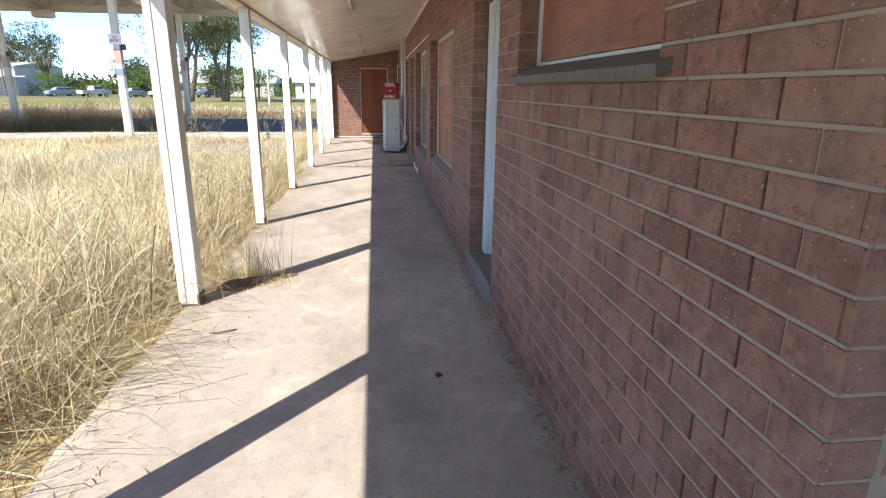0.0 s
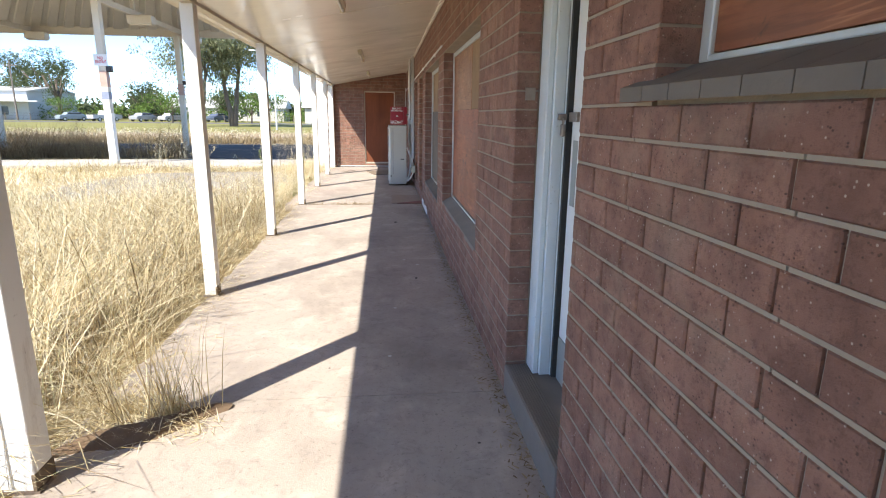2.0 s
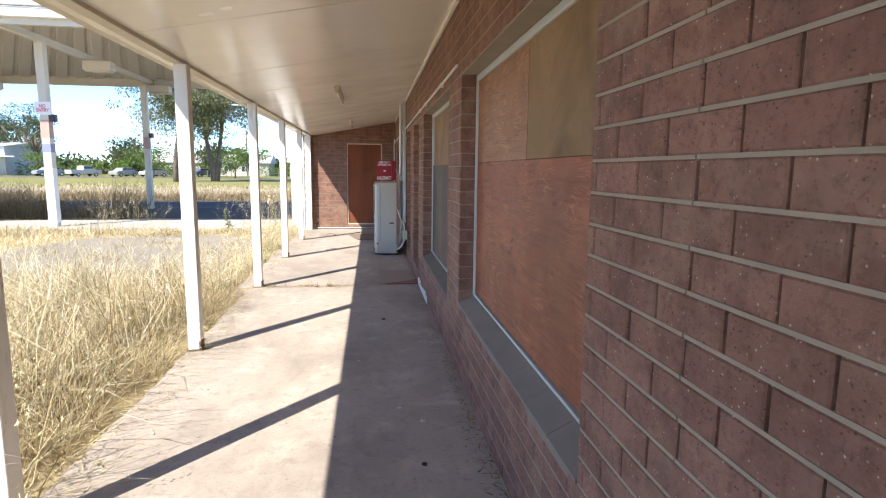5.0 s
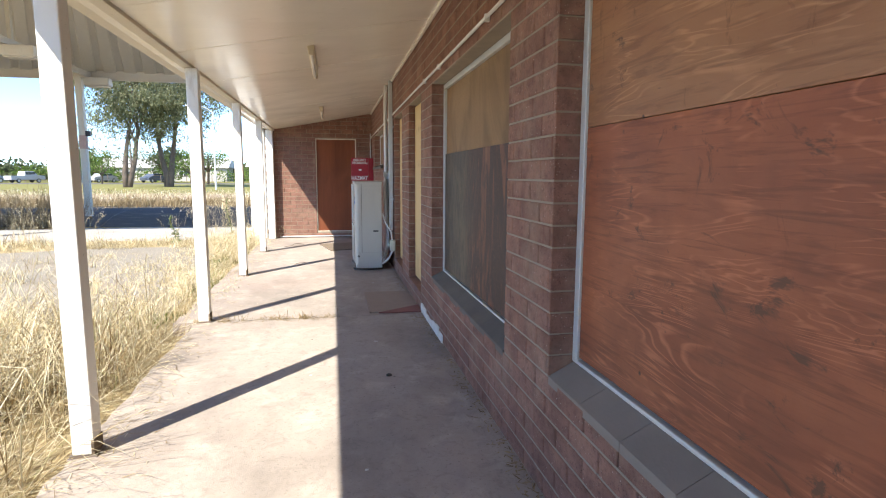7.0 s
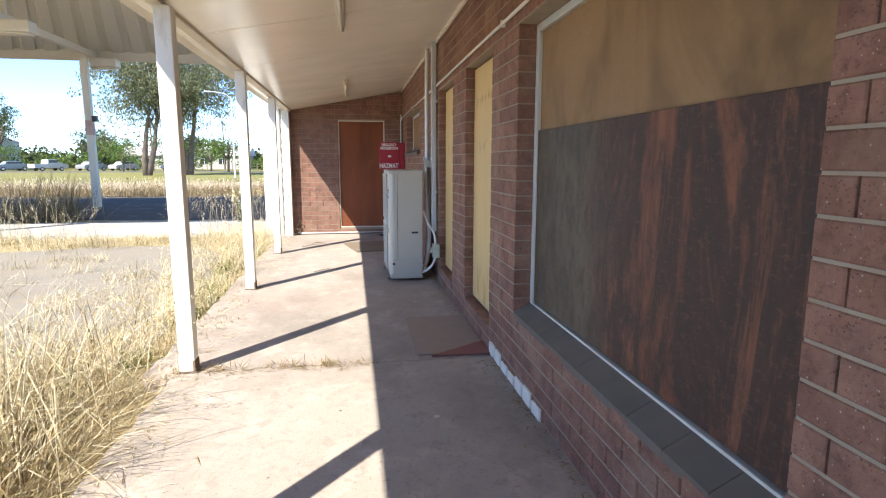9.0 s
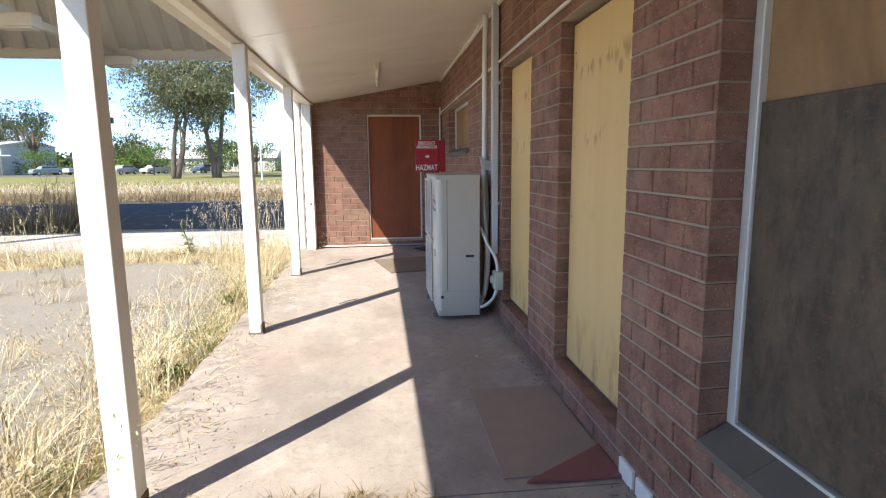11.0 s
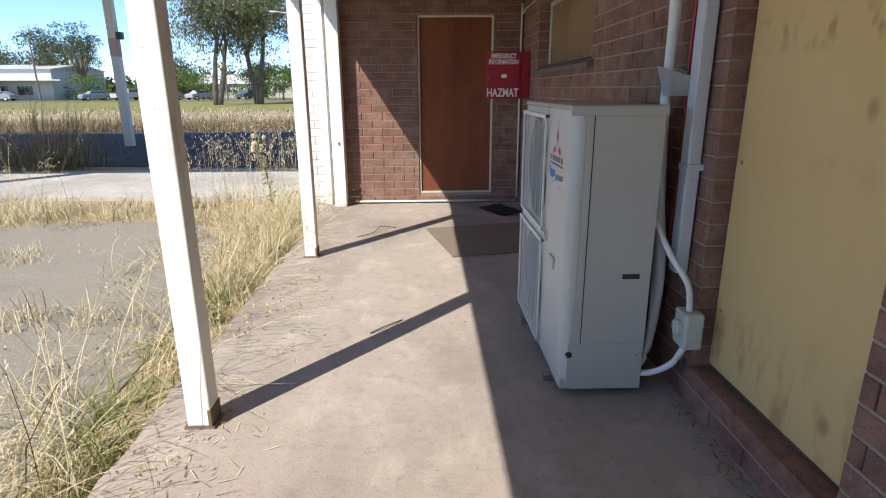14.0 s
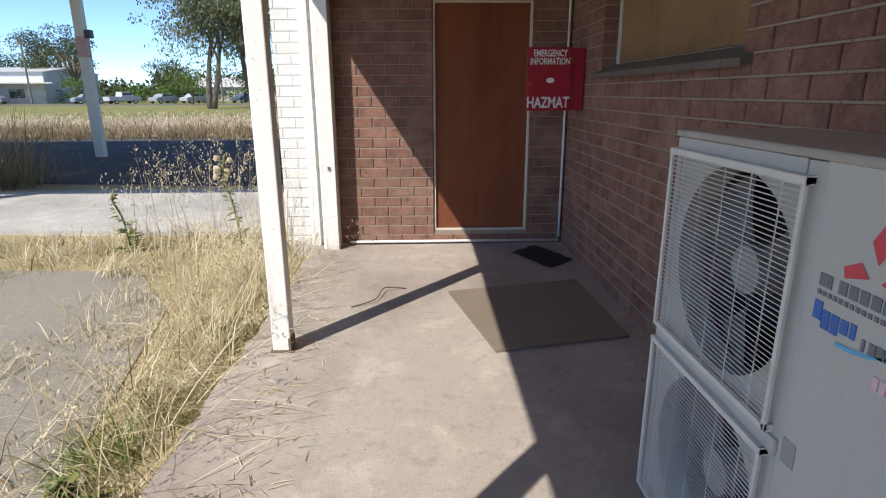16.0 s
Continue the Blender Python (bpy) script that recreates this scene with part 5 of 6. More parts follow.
def oats(n, x0, x1, y0, y1, h0, h1, name, label, keep=None, lean=0.25):
    x, y, k = clumped(nr, n, x0, x1, y0, y1, 0.12, max(4, n // 8))
    if keep is not None:
        ok = keep(x, y)
        x, y = x[ok], y[ok]
    m = len(x)
    base = np.stack([x, y, np.full(m, GROUND_Z)], 1)
    L, az = nr.uniform(h0, h1, m), nr.uniform(0, 6.28, m)
    v, t, tip = blades(nr, base, L, az, np.abs(nr.normal(lean, 0.15, m)), np.full(m, 0.0022), 0.55)
    v4 = v.reshape(m, 7, 3)
    mid = (v4[:, 4] + v4[:, 5]) / 2
    V, T, o = [v], [t], len(v)
    for j in range(14):
        f = nr.uniform(0.05, 1.0, m)[:, None]
        p = mid + (tip - mid) * f + nr.normal(0, 0.018, (m, 3))
        dirn = nr.normal(0, 0.5, (m, 3)) + np.array([0, 0, -1.0])
        dirn /= np.linalg.norm(dirn, axis=1)[:, None]
        s = np.cross(dirn, nr.normal(0, 1, (m, 3)))
        s /= np.linalg.norm(s, axis=1)[:, None]
        ln, wd = nr.uniform(0.018, 0.032, m)[:, None], 0.0042
        q = np.stack([p, p + dirn * ln * 0.5 + s * wd, p + dirn * ln, p + dirn * ln * 0.5 - s * wd], 1).reshape(-1, 3)
        V.append(q)
        T.append(((np.arange(m) * 4)[:, None, None] + np.array([[0, 1, 2], [0, 2, 3]])[None] + o).reshape(-1, 3))
        o += len(q)
    return tri_object(name, np.concatenate(V), np.concatenate(T), OAT, label, "grass")


oats(1300, -4.2, -1.42, 0.2, 11.0, 0.5, 1.0, "wild_oats_near", "wild oat stalks with hanging husks in the grass", slab_free, 0.45)
oats(420, -2.2, -1.55, 11.8, 18.5, 0.4, 0.85, "wild_oats_strip", "wild oat stalks with hanging husks by the slab", slab_free, 0.75)
oats(90, -2.9, -1.75, 17.7, 19.0, 0.85, 1.25, "wild_oats_tall", "tall wild oat stalks by the footpath", slab_free, 0.12)
oats(500, -9.5, -3.2, 0.0, 13.0, 0.35, 0.7, "wild_oats_field", "wild oat heads over the dry field", apron_free, 0.5)
oats(60, -6.5, -3.2, 18.1, 19.3, 0.6, 1.15, "wild_oats_verge", "wild oat stalks along the footpath", slab_free, 0.2)


def thistle(x, y, h, seed, dry=False):
    rng = random.Random(seed)
    ob = thing("thistle", "tall spiny grey-green thistle with seed heads" if not dry else "small green leafy weed with a reddish stem", "weed", "", (x, y, GROUND_Z))
    pts = [(0.05 * math.sin(i), 0.04 * math.cos(i * 1.7), h * i / 6) for i in range(7)]
    part("stem", tube(smooth_path(pts, 3), 0.009, 6), THISTLE, ob, smooth=True)
    verts, tris = [], []
    for i in range(90):
        f = rng.uniform(0.03, 0.95)
        z, a = h * f, rng.uniform(0, 6.28)
        ln, wd = rng.uniform(0.07, 0.17) * (1.15 - f), rng.uniform(0.010, 0.022)
        o = len(verts)
        px = 0.05 * math.sin(6 * f)
        d = Vector((math.cos(a), math.sin(a), rng.uniform(-0.1, 0.6)))
        s = Vector((-math.sin(a), math.cos(a), 0))
        b = Vector((px, 0, z))
        verts += [b, b + d * ln * 0.5 + s * wd, b + d * ln + Vector((0, 0, -0.02)), b + d * ln * 0.5 - s * wd]
        tris += [(o, o + 1, o + 2), (o, o + 2, o + 3)]
    tri_object("leaves", verts, tris, GREEN_GRASS if dry else THISTLE, "", "", parent=ob)
    if not dry:
        for i in range(7):
            a, f = rng.uniform(0, 6.28), rng.uniform(0.75, 1.0)
            bm = bmesh.new()
            bmesh.ops.create_icosphere(bm, subdivisions=2, radius=rng.uniform(0.018, 0.03), matrix=Matrix.Translation((0.05 * math.sin(6 * f) + 0.07 * math.cos(a), 0.07 * math.sin(a), h * f + 0.02)))
            for q in bm.verts:
                q.co += q.normal * rng.uniform(-0.004, 0.008)
            part("seed_head", bm, OAT, ob)
    return ob


thistle(-2.15, 18.35, 0.98, 3)
thistle(-3.35, 18.75, 0.62, 4, True)
thistle(-1.75, 15.2, 0.16, 6, True)
thistle(-1.72, 13.3, 0.16, 7, True)
thistle(-3.9, 5.6, 0.75, 8, True)
grass_patch("end_wall_weed", 160, -0.98, -0.92, 18.58, 18.62, 2, 0.03, 0.06, 0.16, 0.7, 0.003, GREEN_GRASS, "small green weed at the foot of the end wall", None, 0.8, None, 0.0)

# ---- trees ----
BARK = plain("grey_brown_bark", (0.20, 0.155, 0.12), (0.10, 0.075, 0.058), 3, 0.95, 0, 0.8, 14)
LEAF_GUM = straw_mat("gum_leaves", [(0.0, (0.10, 0.115, 0.06)), (0.5, (0.17, 0.185, 0.10)), (1.0, (0.29, 0.29, 0.17))], 0.6, 0.2)
LEAF_GREEN = straw_mat("bright_green_leaves", [(0.0, (0.06, 0.105, 0.02)), (0.5, (0.11, 0.18, 0.035)), (1.0, (0.20, 0.28, 0.06))], 0.6, 0.25)
LEAF_DARK = straw_mat("dark_green_leaves", [(0.0, (0.045, 0.06, 0.028)), (0.5, (0.08, 0.105, 0.045)), (1.0, (0.14, 0.165, 0.07))], 0.6, 0.2)


def leaf_cloud(centres, radii, per, size, droop=0.6):
    V, T, o = [], [], 0
    for c, r in zip(centres, radii):
        n = max(6, int(per * (r ** 2)))
        u = nr.normal(0, 1, (n, 3))
        u /= np.linalg.norm(u, axis=1)[:, None]
        p = np.asarray(c) + u * (r * nr.uniform(0.25, 1.0, n) ** 0.6)[:, None] * np.array([1, 1, 0.72])
        d = nr.normal(0, 0.7, (n, 3)) + np.array([0, 0, -droop])
        d /= np.linalg.norm(d, axis=1)[:, None]
        s = np.cross(d, nr.normal(0, 1, (n, 3)))
        s /= np.linalg.norm(s, axis=1)[:, None]
        L = (nr.uniform(0.6, 1.4, n) * size)[:, None]
        q = np.stack([p, p + d * L * 0.5 + s * L * 0.24, p + d * L, p + d * L * 0.5 - s * L * 0.24], 1).reshape(-1, 3)
        V.append(q)
        T.append(((np.arange(n) * 4)[:, None, None] + np.array([[0, 1, 2], [0, 2, 3]])[None] + o).reshape(-1, 3))
        o += len(q)
    return np.concatenate(V), np.concatenate(T)


def gum_tree(x, y, h, spread, seed, label, stems=2, start=0.28):
    rng = random.Random(seed)
    ob = thing("gum_tree", label, "tree", "gum trees", (x, y, GROUND_Z - 0.1))
    bm = bmesh.new()
    tips = []

    def limb(p, d, length, r, depth):
        pts, rad = [p], [r]
        q = Vector(p)
        dd = Vector(d).normalized()
        for i in range(5):
            dd = (dd + Vector((rng.uniform(-0.16, 0.16), rng.uniform(-0.16, 0.16), rng.uniform(-0.02, 0.14)))).normalized()
            q = q + dd * length / 5
            pts.append(tuple(q))
            rad.append(r * (1 - 0.13 * (i + 1)))
        tube(pts, r, 7 if depth < 2 else 5, bm, rad)
        if depth >= 3:
            tips.append((tuple(q), 1.0))
            return
        for i in range(3 if depth else 4):
            a = rng.uniform(0, 6.28)
            out = 0.45 + 0.25 * depth
            k = rng.choice((3, 4, 5))
            limb(pts[k], dd + Vector((math.cos(a) * out, math.sin(a) * out, rng.uniform(-0.1, 0.35))), length * rng.uniform(0.50, 0.78), rad[k] * 0.62, depth + 1)
        if depth == 2:
            tips.append((tuple(q), 1.0))

    for s in range(stems):
        a = rng.uniform(0, 6.28)
        limb((0.25 * s, 0.1 * s, 0), (math.cos(a) * 0.14, math.sin(a) * 0.14, 1), h * 0.44, h * 0.019, 0)
    part("trunk", bm, BARK, ob, smooth=True)
    cs, rs = [], []
    top = max(t[0][2] for t in tips)
    for (tx, ty, tz), _ in tips:
        tz = tz * h / top * rng.uniform(0.72, 0.99)
        f = spread / 6.0
        for j in range(3):
            cs.append((tx * f + rng.gauss(0, 0.9), ty * f + rng.gauss(0, 0.9), max(h * start, tz - rng.uniform(-0.3, 2.2))))
            rs.append(rng.uniform(0.45, 1.2) * h / 14)
    for j in range(85):
        f = rng.uniform(0.16, 1.0)
        a = rng.uniform(0, 6.28)
        r = spread * 0.74 * math.sin(math.pi * min(1.0, 0.18 + 0.8 * f)) ** 0.7 * rng.uniform(0.35, 1.0)
        cs.append((r * math.cos(a), r * math.sin(a), h * f))
        rs.append(rng.uniform(0.3, 0.85) * h / 15)
    v, t = leaf_cloud(cs, rs, 62, 0.24, 1.3)
    tri_object("crown", v, t, LEAF_GUM, "drooping grey-green foliage", "", parent=ob)
    return ob


gum_tree(-22.0, 72.5, 18.0, 9.0, 5, "tall gum tree with drooping grey-green foliage and two stems", 2)
gum_tree(-18.6, 75.5, 20.0, 9.5, 12, "tall gum tree with an open crown over the dry field", 2)
gum_tree(-52.0, 60.0, 16.0, 7.0, 30, "tall gum tree with drooping foliage at the field edge", 1)


def round_tree(x, y, r, h, seed, mat, label, name="shade_tree"):
    rng = random.Random(seed)
    ob = thing(name, label, "tree", "", (x, y, GROUND_Z - 0.1))
    bm = tube([(0, 0, 0), (0.1, 0, h * 0.3), (0.0, 0.1, h * 0.6)], 0.2, 7, None, [0.05 * h * 0.6, 0.04 * h * 0.6, 0.015 * h])
    for i in range(5):
        a = i * 1.26 + rng.uniform(-0.3, 0.3)
        tube([(0.05, 0, h * 0.28), (math.cos(a) * r * 0.3, math.sin(a) * r * 0.3, h * 0.48), (math.cos(a) * r * 0.6, math.sin(a) * r * 0.6, h * 0.66)], 0.05, 5, bm, [0.02 * h, 0.013 * h, 0.006 * h])
    part("trunk", bm, BARK, ob, smooth=True)
    cs, rs = [], []
    for i in range(34):
        u = Vector((rng.gauss(0, 1), rng.gauss(0, 1), rng.gauss(0, 1))).normalized()
        k = rng.uniform(0.35, 0.95)
        cs.append((u.x * r * k, u.y * r * k, h * 0.60 + u.z * h * 0.34 * k))
        rs.append(rng.uniform(0.2, 0.36) * r)
    v, t = leaf_cloud(cs, rs, 60, 0.26 if r < 4 else 0.34, 0.3)
    tri_object("crown", v, t, mat, "", "", parent=ob)
    return ob


round_tree(-17.6, 92, 3.4, 6.6, 1, LEAF_GREEN, "round bright green shade tree beyond the field")
round_tree(-21.8, 100, 3.2, 5.4, 2, LEAF_GREEN, "round bright green shade tree beyond the field")
round_tree(-27.5, 108, 4.0, 6.5, 3, LEAF_DARK, "dark green tree beyond the street")
round_tree(-63.0, 118, 6.0, 14.0, 4, LEAF_DARK, "large dark green tree behind the shed")
round_tree(-70.0, 124, 6.5, 13.0, 5, LEAF_DARK, "large dark green tree behind the shed")
round_tree(-58.0, 112, 3.2, 12.0, 6, LEAF_DARK, "narrow dark green tree beside the street")
round_tree(-54.5, 106, 3.0, 4.6, 7, LEAF_GREEN, "low green tree beside the shed")
round_tree(-84.0, 126, 7.0, 12.0, 8, LEAF_DARK, "large dark green tree behind the shed")
round_tree(-40.0, 112, 3.2, 6.0, 9, LEAF_GREEN, "round green street tree")
round_tree(-33.0, 96, 2.2, 4.4, 10, LEAF_GREEN, "small round green street tree")
round_tree(-47.5, 122, 4.5, 8.0, 11, LEAF_DARK, "dark green tree beyond the street")
round_tree(-9.0, 116, 4.0, 7.0, 12, LEAF_DARK, "dark green tree beyond the house")
cs, rs = [], []
rng = random.Random(77)
for i in range(620):
    x = rng.uniform(-210, 40)
    cs.append((x, rng.uniform(132, 165), rng.uniform(0.4, 4.2 + 1.8 * math.sin(x * 0.11))))
    rs.append(rng.uniform(1.4, 3.2))
v, t = leaf_cloud(cs, rs, 14, 1.1, 0.3)
tri_object("distant_treeline", v, t, LEAF_DARK, "distant line of dark green trees beyond the houses", "trees")
cs, rs = [], []
for i in range(260):
    x = rng.uniform(-125, 25)
    cs.append((x, rng.uniform(109, 122), rng.uniform(0.3, 1.5 + 1.3 * abs(math.sin(x * 0.17)))))
    rs.append(rng.uniform(0.7, 1.7))
v, t = leaf_cloud(cs, rs, 34, 0.42, 0.3)
tri_object("street_shrubs", v, t, LEAF_GREEN, "green shrubs and hedges along the far street", "shrubs")

# ---- drive-through canopy ----
CAN = thing("drive_through_canopy", "large hipped drive-through canopy with cream ribbed underside on timber posts", "canopy", at=(0, 0, 0))
CX0, CX1, CY0, CY1, CZ = -19.0, -3.2, 18.5, 28.3, 4.72
RIDGE_Y, RIDGE_Z = 23.4, 6.5
CREAM_STEEL = paint_mat("cream_ribbed_sheet", (0.66, 0.61, 0.52), (0.30, 0.25, 0.19), 0.35, 0.5)
CAN_PAINT = paint_mat("cream_canopy_paint", (0.60, 0.55, 0.46), amount=0.35)
FASCIA_WHITE = paint_mat("white_fascia", (0.80, 0.80, 0.80), amount=0.2)
RUN = RIDGE_Y - CY0


def ribbed(name, eave0, eave1, ridge0, ridge1, n, mat, parent):
    """A ribbed sheet from an eave line up to a ridge line; the ribs run up the slope."""
    verts, faces = [], []
    for i in range(n):
        for f, dz in ((0.0, 0.0), (0.55, 0.0), (0.62, 0.07), (0.93, 0.07)):
            s = (i + f) / n
            a = Vector(eave0).lerp(Vector(eave1), s)
            b = Vector(ridge0).lerp(Vector(ridge1), s)
            verts += [a + Vector((0, 0, dz)), b + Vector((0, 0, dz))]
    m = len(verts) // 2
    faces = [(2 * i, 2 * i + 2, 2 * i + 3, 2 * i + 1) for i in range(m - 1)]
    return raw(name, verts, faces, mat, parent)


ribbed("roof_slope", (CX0, CY1, CZ + 0.12), (CX1, CY1, CZ + 0.12), (CX0 + RUN, RIDGE_Y, RIDGE_Z), (CX1, RIDGE_Y, RIDGE_Z), 24, CREAM_STEEL, CAN)
ribbed("roof_slope", (CX0, CY0, CZ + 0.12), (CX1, CY0, CZ + 0.12), (CX0 + RUN, RIDGE_Y, RIDGE_Z), (CX1, RIDGE_Y, RIDGE_Z), 24, CREAM_STEEL, CAN)
ribbed("roof_slope", (CX0, CY0, CZ + 0.12), (CX0, CY1, CZ + 0.12), (CX0 + RUN, RIDGE_Y, RIDGE_Z), (CX0 + RUN, RIDGE_Y + 0.02, RIDGE_Z), 22, CREAM_STEEL, CAN)
part("roof_skin", beam((CX0 + RUN, RIDGE_Y, RIDGE_Z + 0.12), (CX1, RIDGE_Y, RIDGE_Z + 0.12), 0.4, 0.05), CREAM_STEEL, CAN)
for y in (CY0, CY1):
    part("edge_beam", box(CX0, CX1, y - 0.06, y + 0.06, CZ - 0.12, CZ + 0.20, 0.005), CAN_PAINT, CAN)
part("edge_beam", box(CX0 - 0.06, CX0 + 0.06, CY0 + 0.06, CY1 - 0.06, CZ - 0.12, CZ + 0.20, 0.005), CAN_PAINT, CAN)
part("edge_beam", box(CX1 - 0.06, CX1 + 0.06, CY0 + 0.06, CY1 - 0.06, CZ - 0.12, CZ + 0.14, 0.005), CAN_PAINT, CAN)
part("fascia_gutter", box(CX0 - 0.1, CX1 + 0.1, CY0 - 0.20, CY0 - 0.06, CZ + 0.02, CZ + 0.22, 0.02), FASCIA_WHITE, CAN, "white metal gutter")
part("fascia_gutter", box(CX0 - 0.1, CX1 + 0.1, CY0 - 0.26, CY0 - 0.10, CZ + 0.25, CZ + 0.42, 0.02), FASCIA_WHITE, CAN, "white metal fascia")
part("parapet", box(CX0 + 0.2, CX1, CY0 + 0.02, CY0 + 0.10, CZ + 0.42, CZ + 0.95, 0.01), plain("brown_parapet_sheet", (0.20, 0.15, 0.125), (0.26, 0.20, 0.17), 3, 0.8), CAN, "brown sheet parapet")
for x in (-8.3, -14.4):
    part("tie_beam", box(x - 0.07, x + 0.07, CY0 + 0.06, CY1 - 0.06, CZ - 0.06, CZ + 0.12, 0.005), CAN_PAINT, CAN)
    part("king_post", box(x - 0.05, x + 0.05, RIDGE_Y - 0.05, RIDGE_Y + 0.05, CZ + 0.12, RIDGE_Z, 0.004), CAN_PAINT, CAN)
    for y in (RIDGE_Y - 0.3, CY1 - 0.25):
        lamp = part("lamp_box", box(x - 0.05, x + 0.75, y - 0.2, y + 0.2, CZ - 0.36, CZ - 0.08, 0.03), CAN_PAINT, CAN, "cream square flood lamp box")
        part("lens", box(x + 0.0, x + 0.70, y - 0.16, y + 0.16, CZ - 0.40, CZ - 0.362, 0.01), CREAM_PAINT, lamp)


def canopy_post(x, y, sign=False):
    ob = thing("canopy_post", "square timber canopy post with worn painted bands", "post", "canopy posts", (x, y, GROUND_Z))
    part("shaft", box(-0.10, 0.10, -0.10, 0.10, 0, CZ - 0.18 + 0.12, 0.01), CAN_PAINT, ob)
    bands = [(0.15, 1.55, WHITE_PAINT), (1.95, 2.16, plain("faded_blue_paint", (0.16, 0.20, 0.30), (0.30, 0.32, 0.38), 6, 0.8)), (2.3, 2.75, plain("faded_red_paint", (0.40, 0.23, 0.19), (0.50, 0.39, 0.33), 6, 0.8))]
    for z0, z1, m in bands if sign else bands[2:]:
        part("painted_band", box(-0.103, 0.103, -0.103, 0.103, z0, z1, 0.002), m, ob)
    part("flood_light", box(0.08, 0.24, -0.08, 0.08, 2.72, 2.9, 0.02), BLACK, ob, "small black flood light")
    if sign:
        p = part("sign_plate", box(-0.19, 0.19, -0.125, -0.105, 2.88, 3.20, 0.004), WHITE_PRINT, ob, "white no entry plate")
        lettering("lettering", "NO\nENTRY", 0.118, RED_PRINT, pose(0, -0.128, 3.04, 90, 0, 0), p, 0.001, 0.8)
    return ob


canopy_post(-7.95, 20.0, True)
canopy_post(-8.3, 27.4)
canopy_post(-14.4, 25.4)
canopy_post(-14.4, 20.0)

# ---- far buildings, street furniture and cars ----
METAL_WALL = plain("pale_metal_cladding", (0.62, 0.63, 0.62), (0.52, 0.53, 0.53), 1.2, 0.6)
NAVY = plain("dark_blue_cladding", (0.04, 0.055, 0.09), (0.06, 0.075, 0.11), 1.2, 0.6)
ROOF_PALE = plain("pale_roof_sheet", (0.58, 0.57, 0.54), (0.48, 0.47, 0.45), 1.5, 0.55)
GLASS = plain("dark_window_glass", (0.03, 0.04, 0.05), (0.05, 0.06, 0.07), 2, 0.12)
TIMBER_POLE = plain("weathered_pole", (0.22, 0.18, 0.145), (0.15, 0.12, 0.10), 3, 0.9)


def gable(bm, x0, x1, y0, y1, z0, z1):
    v = [bm.verts.new(p) for p in ((x0, y0, z0), (x1, y0, z0), (x1, y1, z0), (x0, y1, z0), (x0, (y0 + y1) / 2, z1), (x1, (y0 + y1) / 2, z1))]
    for f in ((0, 1, 5, 4), (2, 3, 4, 5), (1, 2, 5), (3, 0, 4), (0, 3, 2, 1)):
        bm.faces.new([v[i] for i in f])
    return bm


def shed(x, y, w, d, h, label, wall_mat):
    ob = thing("workshop_shed", label, "building", "", (x, y, GROUND_Z))
    part("wall", box(0, w, 0, d, 0, h), wall_mat, ob)
    part("roof", gable(bmesh.new(), -0.4, w + 0.4, -0.5, d + 0.5, h, h + 1.0), ROOF_PALE, ob)
    part("awning", box(0.5, w + 3.5, -3.5, -0.02, h * 0.62, h * 0.66), ROOF_PALE, ob)
    for i in range(int(w // 4)):
        part("awning_post", box(0.6 + i * 4, 0.75 + i * 4, -3.4, -3.25, 0, h * 0.62), METAL_WALL, ob)
        win = part("window", box(1.2 + i * 4, 3.6 + i * 4, -0.08, 0.02, 0.9, 2.3), GLASS, ob)
        part("window_frame", box(2.36 + i * 4, 2.44 + i * 4, -0.1, -0.082, 0.9, 2.3), METAL_WALL, win)
    part("dark_cladding", box(0.2, w * 0.45, -0.05, -0.002, 0.2, h * 0.6), NAVY, ob)
    return ob


shed(-93, 110, 31, 16, 5.0, "pale metal workshop shed with a shallow gable roof", METAL_WALL)
shed(-91, 104.5, 17, 4, 3.0, "dark blue workshop shed with a pale roof", NAVY)


HOUSE_WALL = plain("cream_house_wall", (0.50, 0.48, 0.44), (0.44, 0.42, 0.38), 2, 0.7)


def house(x, y, w, d, label):
    ob = thing("house", label, "house", "", (x, y, GROUND_Z))
    part("wall", box(0, w, 0, d, 0, 2.7), HOUSE_WALL, ob)
    part("roof", gable(bmesh.new(), -0.5, w + 0.5, -0.5, d + 0.5, 2.7, 4.6), ROOF_PALE, ob)
    for i in range(2):
        win = part("window", box(1.2 + i * 3.4, 2.6 + i * 3.4, -0.06, 0.02, 1.0, 2.1), GLASS, ob)
        part("window_frame", box(1.86 + i * 3.4, 1.94 + i * 3.4, -0.08, -0.062, 1.0, 2.1), WHITE_PAINT, win)
    return ob


house(-13.6, 104, 9, 8, "white weatherboard house with a pale gable roof")
house(-45, 128, 10, 8, "white house with a pale roof beyond the street")
house(-31, 126, 10, 8, "white house with a pale roof beyond the street")


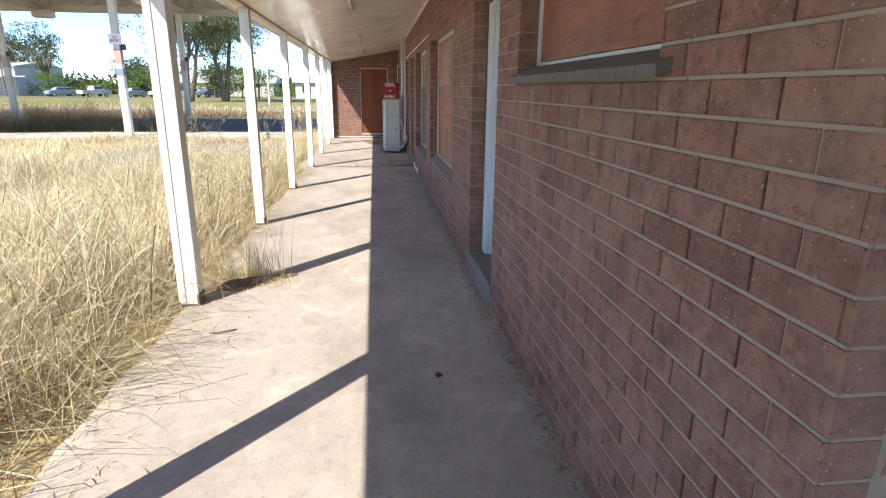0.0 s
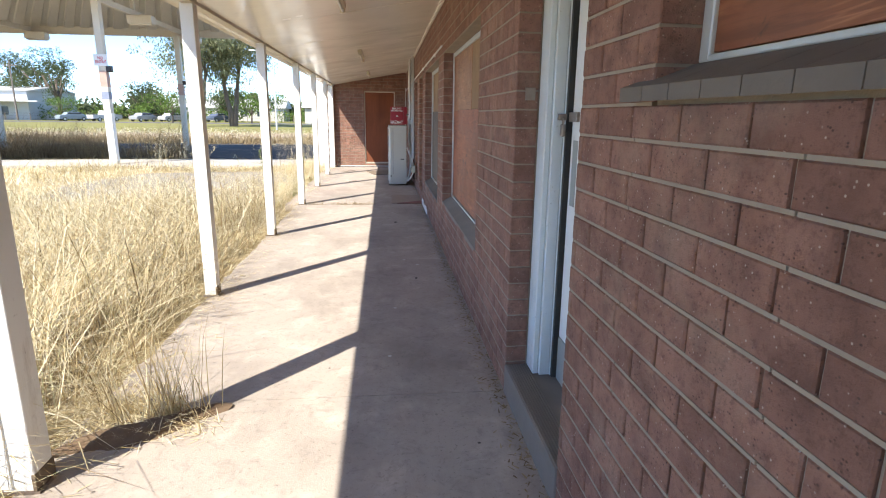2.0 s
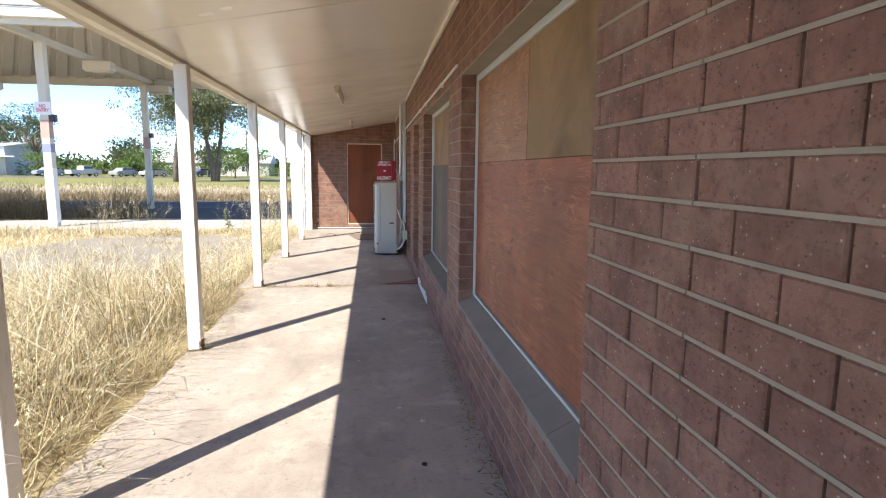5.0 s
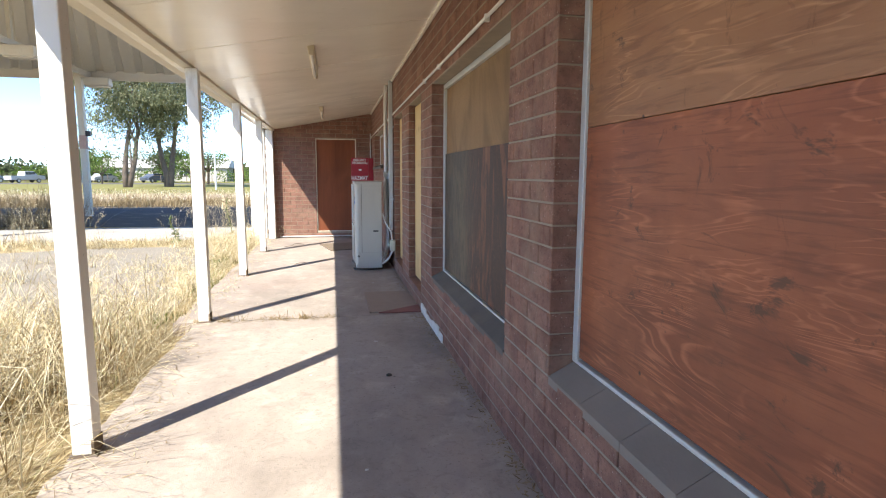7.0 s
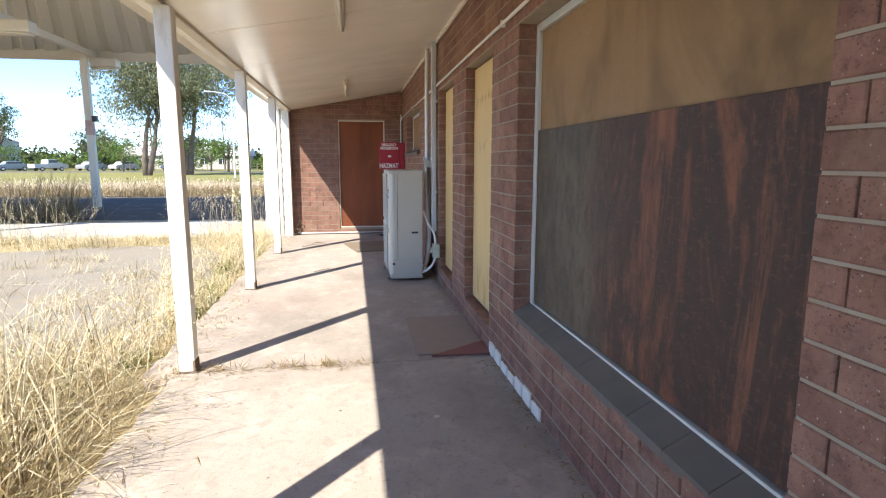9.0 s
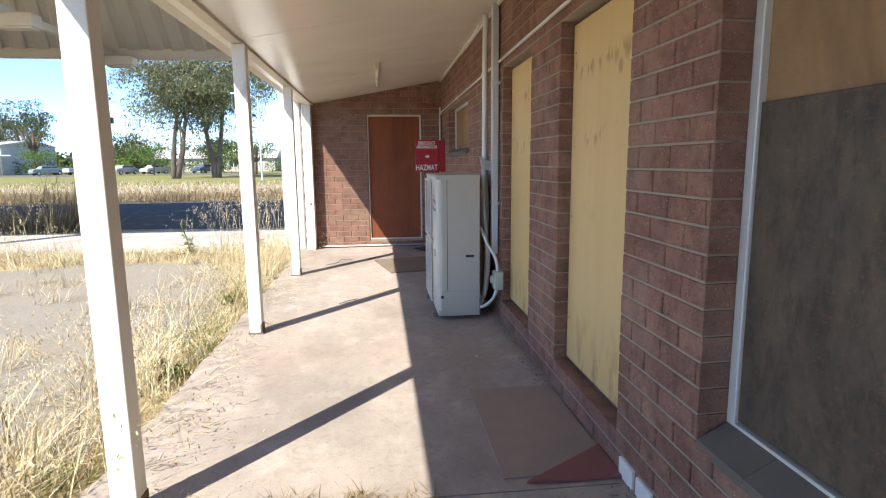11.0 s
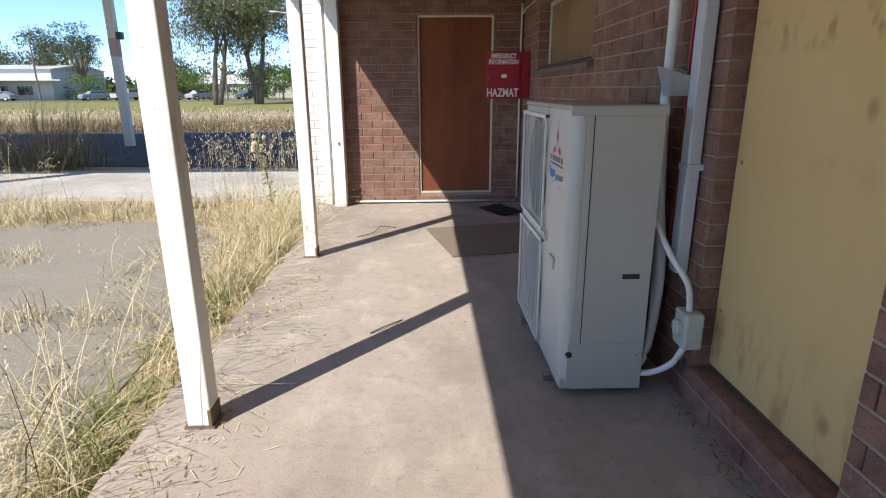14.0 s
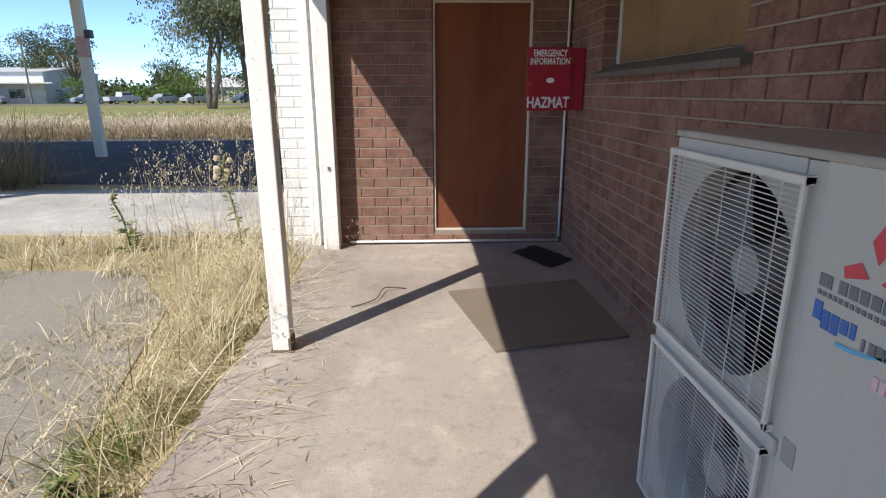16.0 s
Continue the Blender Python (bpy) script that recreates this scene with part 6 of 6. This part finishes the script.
def power_pole(x, y, h, lamp):
    ob = thing("power_pole", "weathered timber power pole with a crossarm" if not lamp else "slender steel street lamp pole with an arm", "pole", "", (x, y, GROUND_Z))
    part("shaft", tube([(0, 0, 0), (0, 0, h)], 0.14, 8, None, [0.16, 0.10] if not lamp else [0.09, 0.05]), TIMBER_POLE if not lamp else METAL_WALL, ob)
    if lamp:
        part("arm", tube(smooth_path([(0, 0, h - 0.1), (-0.6, 0, h + 0.35), (-1.8, 0, h + 0.5)], 4), 0.035, 6), METAL_WALL, ob)
        part("lamp_head", box(-2.3, -1.7, -0.12, 0.12, h + 0.44, h + 0.56, 0.03), METAL_WALL, ob)
    else:
        part("crossarm", box(-1.1, 1.1, -0.06, 0.06, h - 0.8, h - 0.66), TIMBER_POLE, ob)
        for x2 in (-1.0, -0.4, 0.4, 1.0):
            part("insulator", tube([(x2, 0, h - 0.66), (x2, 0, h - 0.5)], 0.04, 6), METAL_WALL, ob)
    return ob


power_pole(-58.0, 90, 9.8, False)
power_pole(-60.5, 104, 9.5, False)
power_pole(-31.5, 104, 9.0, False)
power_pole(-62.5, 88, 8.0, True)
power_pole(-10.8, 62, 7.2, True)
power_pole(-24.0, 120, 9.0, False)


def car(x, y, colour, label, turn=0, ute=False):
    ob = thing("car", label, "car", "parked cars", (x, y, GROUND_Z + 0.03))
    ob.rotation_euler = (0, 0, turn)
    mat = plain("car_paint", colour, tuple(c * 0.92 for c in colour), 2, 0.25)
    prof = [(-2.2, 0.35), (-2.25, 0.75), (-1.9, 0.95), (-1.2, 1.0), (-0.7, 1.45), (0.9, 1.47), (1.6, 1.02), (2.15, 0.95), (2.25, 0.6), (2.2, 0.35)]
    if ute:
        prof = [(-2.5, 0.45), (-2.55, 1.05), (-0.6, 1.07), (-0.45, 1.75), (0.8, 1.76), (1.4, 1.15), (2.4, 1.05), (2.5, 0.7), (2.45, 0.45)]
    bm = bmesh.new()
    a = [bm.verts.new((u, -0.88 + (0.14 if w > 1.3 else 0), w)) for u, w in prof]
    b = [bm.verts.new((u, 0.88 - (0.14 if w > 1.3 else 0), w)) for u, w in prof]
    bm.faces.new(a)
    bm.faces.new(b[::-1])
    for i in range(len(prof)):
        j = (i + 1) % len(prof)
        bm.faces.new((a[i], a[j], b[j], b[i]))
    part("body", bm, mat, ob)
    for s in (-1, 1):
        u0, u1, z0, z1 = (-0.95, 1.2, 1.03, 1.38) if not ute else (-0.4, 1.0, 1.2, 1.65)
        part("side_window", box(u0, u1, s * 0.80 - 0.05, s * 0.80 + 0.05, z0, z1, 0.02), GLASS, ob)
        for u in (-1.45, 1.45):
            wheel = part("wheel", tube([(u, s * 0.72, 0.32), (u, s * 0.90, 0.32)], 0.32, 16), BLACK, ob)
            part("rim", tube([(u, s * 0.90, 0.32), (u, s * 0.915, 0.32)], 0.2, 12), METAL_WALL, wheel)
    return ob


car(-46.5, 103.5, (0.50, 0.50, 0.50), "white utility truck parked along the street", 1.0, True)
car(-70.5, 106, (0.10, 0.16, 0.26), "dark blue car parked by the shed", 0.0, True)
car(-41.0, 105, (0.32, 0.33, 0.34), "silver car parked along the street", 1.2)
car(-37.0, 107, (0.42, 0.42, 0.42), "white car parked along the street", 1.1)
car(-52.0, 104, (0.28, 0.33, 0.37), "pale blue-grey car parked along the street", 0.9)
car(-29.5, 108, (0.10, 0.12, 0.16), "dark car parked along the street", 1.2)
car(-66.0, 103, (0.30, 0.31, 0.32), "silver car parked by the shed", 0.0)
fence = thing("street_fence", "grey wire fence along the far side of the street", "fence", "", (0, 106.5, GROUND_Z))
for i in range(26):
    part("post", box(-96 + i * 4.0, -95.9 + i * 4.0, 0, 0.06, 0, 1.25), TIMBER_POLE, fence)
for z in (0.3, 0.75, 1.2):
    part("rail", box(-96, 4.1, 0.02, 0.06, z, z + 0.025), TIMBER_POLE, fence)

grass_patch("joint_straw", 900, -1.3, 0.0, 11.44, 11.50, 30, 0.03, 0.03, 0.10, 1.35, 0.002, STRAW_BROWN, "bits of straw caught in the slab joint", None, 0.2, None, 0.008)
n = 1500
base = np.stack([WALL_X - np.abs(nr.normal(0, 0.05, n)) - 0.004, nr.uniform(1.3, 14.0, n), np.full(n, 0.006)], 1)
v, t, _ = blades(nr, base, nr.uniform(0.01, 0.05, n), nr.uniform(0, 6.28, n), np.full(n, 1.45), np.full(n, 0.004), 0.1)
v[:, 2] = np.clip(v[:, 2], 0.003, 0.02)
v[:, 0] = np.minimum(v[:, 0], WALL_X - 0.002)
tri_object("wall_foot_litter", v, t, STRAW_BROWN, "dry leaf litter along the wall foot", "litter")

# ---- the bricks ----
rng = random.Random(11)
lay_bricks(piece_at, CORNER_Y, END_Y, lambda y: CEIL_WALL - 0.01, HOLES, lambda y, z: Matrix.Translation((WALL_X, y, z)), BRICK, rng, 300, 0.10, MORTAR)
lay_bricks(lambda x: wall_north, -1.40, WALL_X, lambda x: ceiling_z(max(x, EAVE_X)) - 0.005, [DOOR], lambda x, z: pose(x, END_Y, z, 0, 0, 90), BRICK, rng, 300, 0.05, MORTAR)
lay_bricks(lambda x: wall_pier, -1.73, -1.41, lambda x: 2.62, [], lambda x, z: pose(x, END_Y, z, 0, 0, 90), BRICK_WHITE, rng, 300, 0.1, MORTAR_WHITE)
lay_bricks(lambda x: wall_south, WALL_X, 5.9, lambda x: 2.9, [], lambda x, z: pose(x, CORNER_Y, z, 0, 0, 90), BRICK, rng, 300, 0.10, MORTAR)
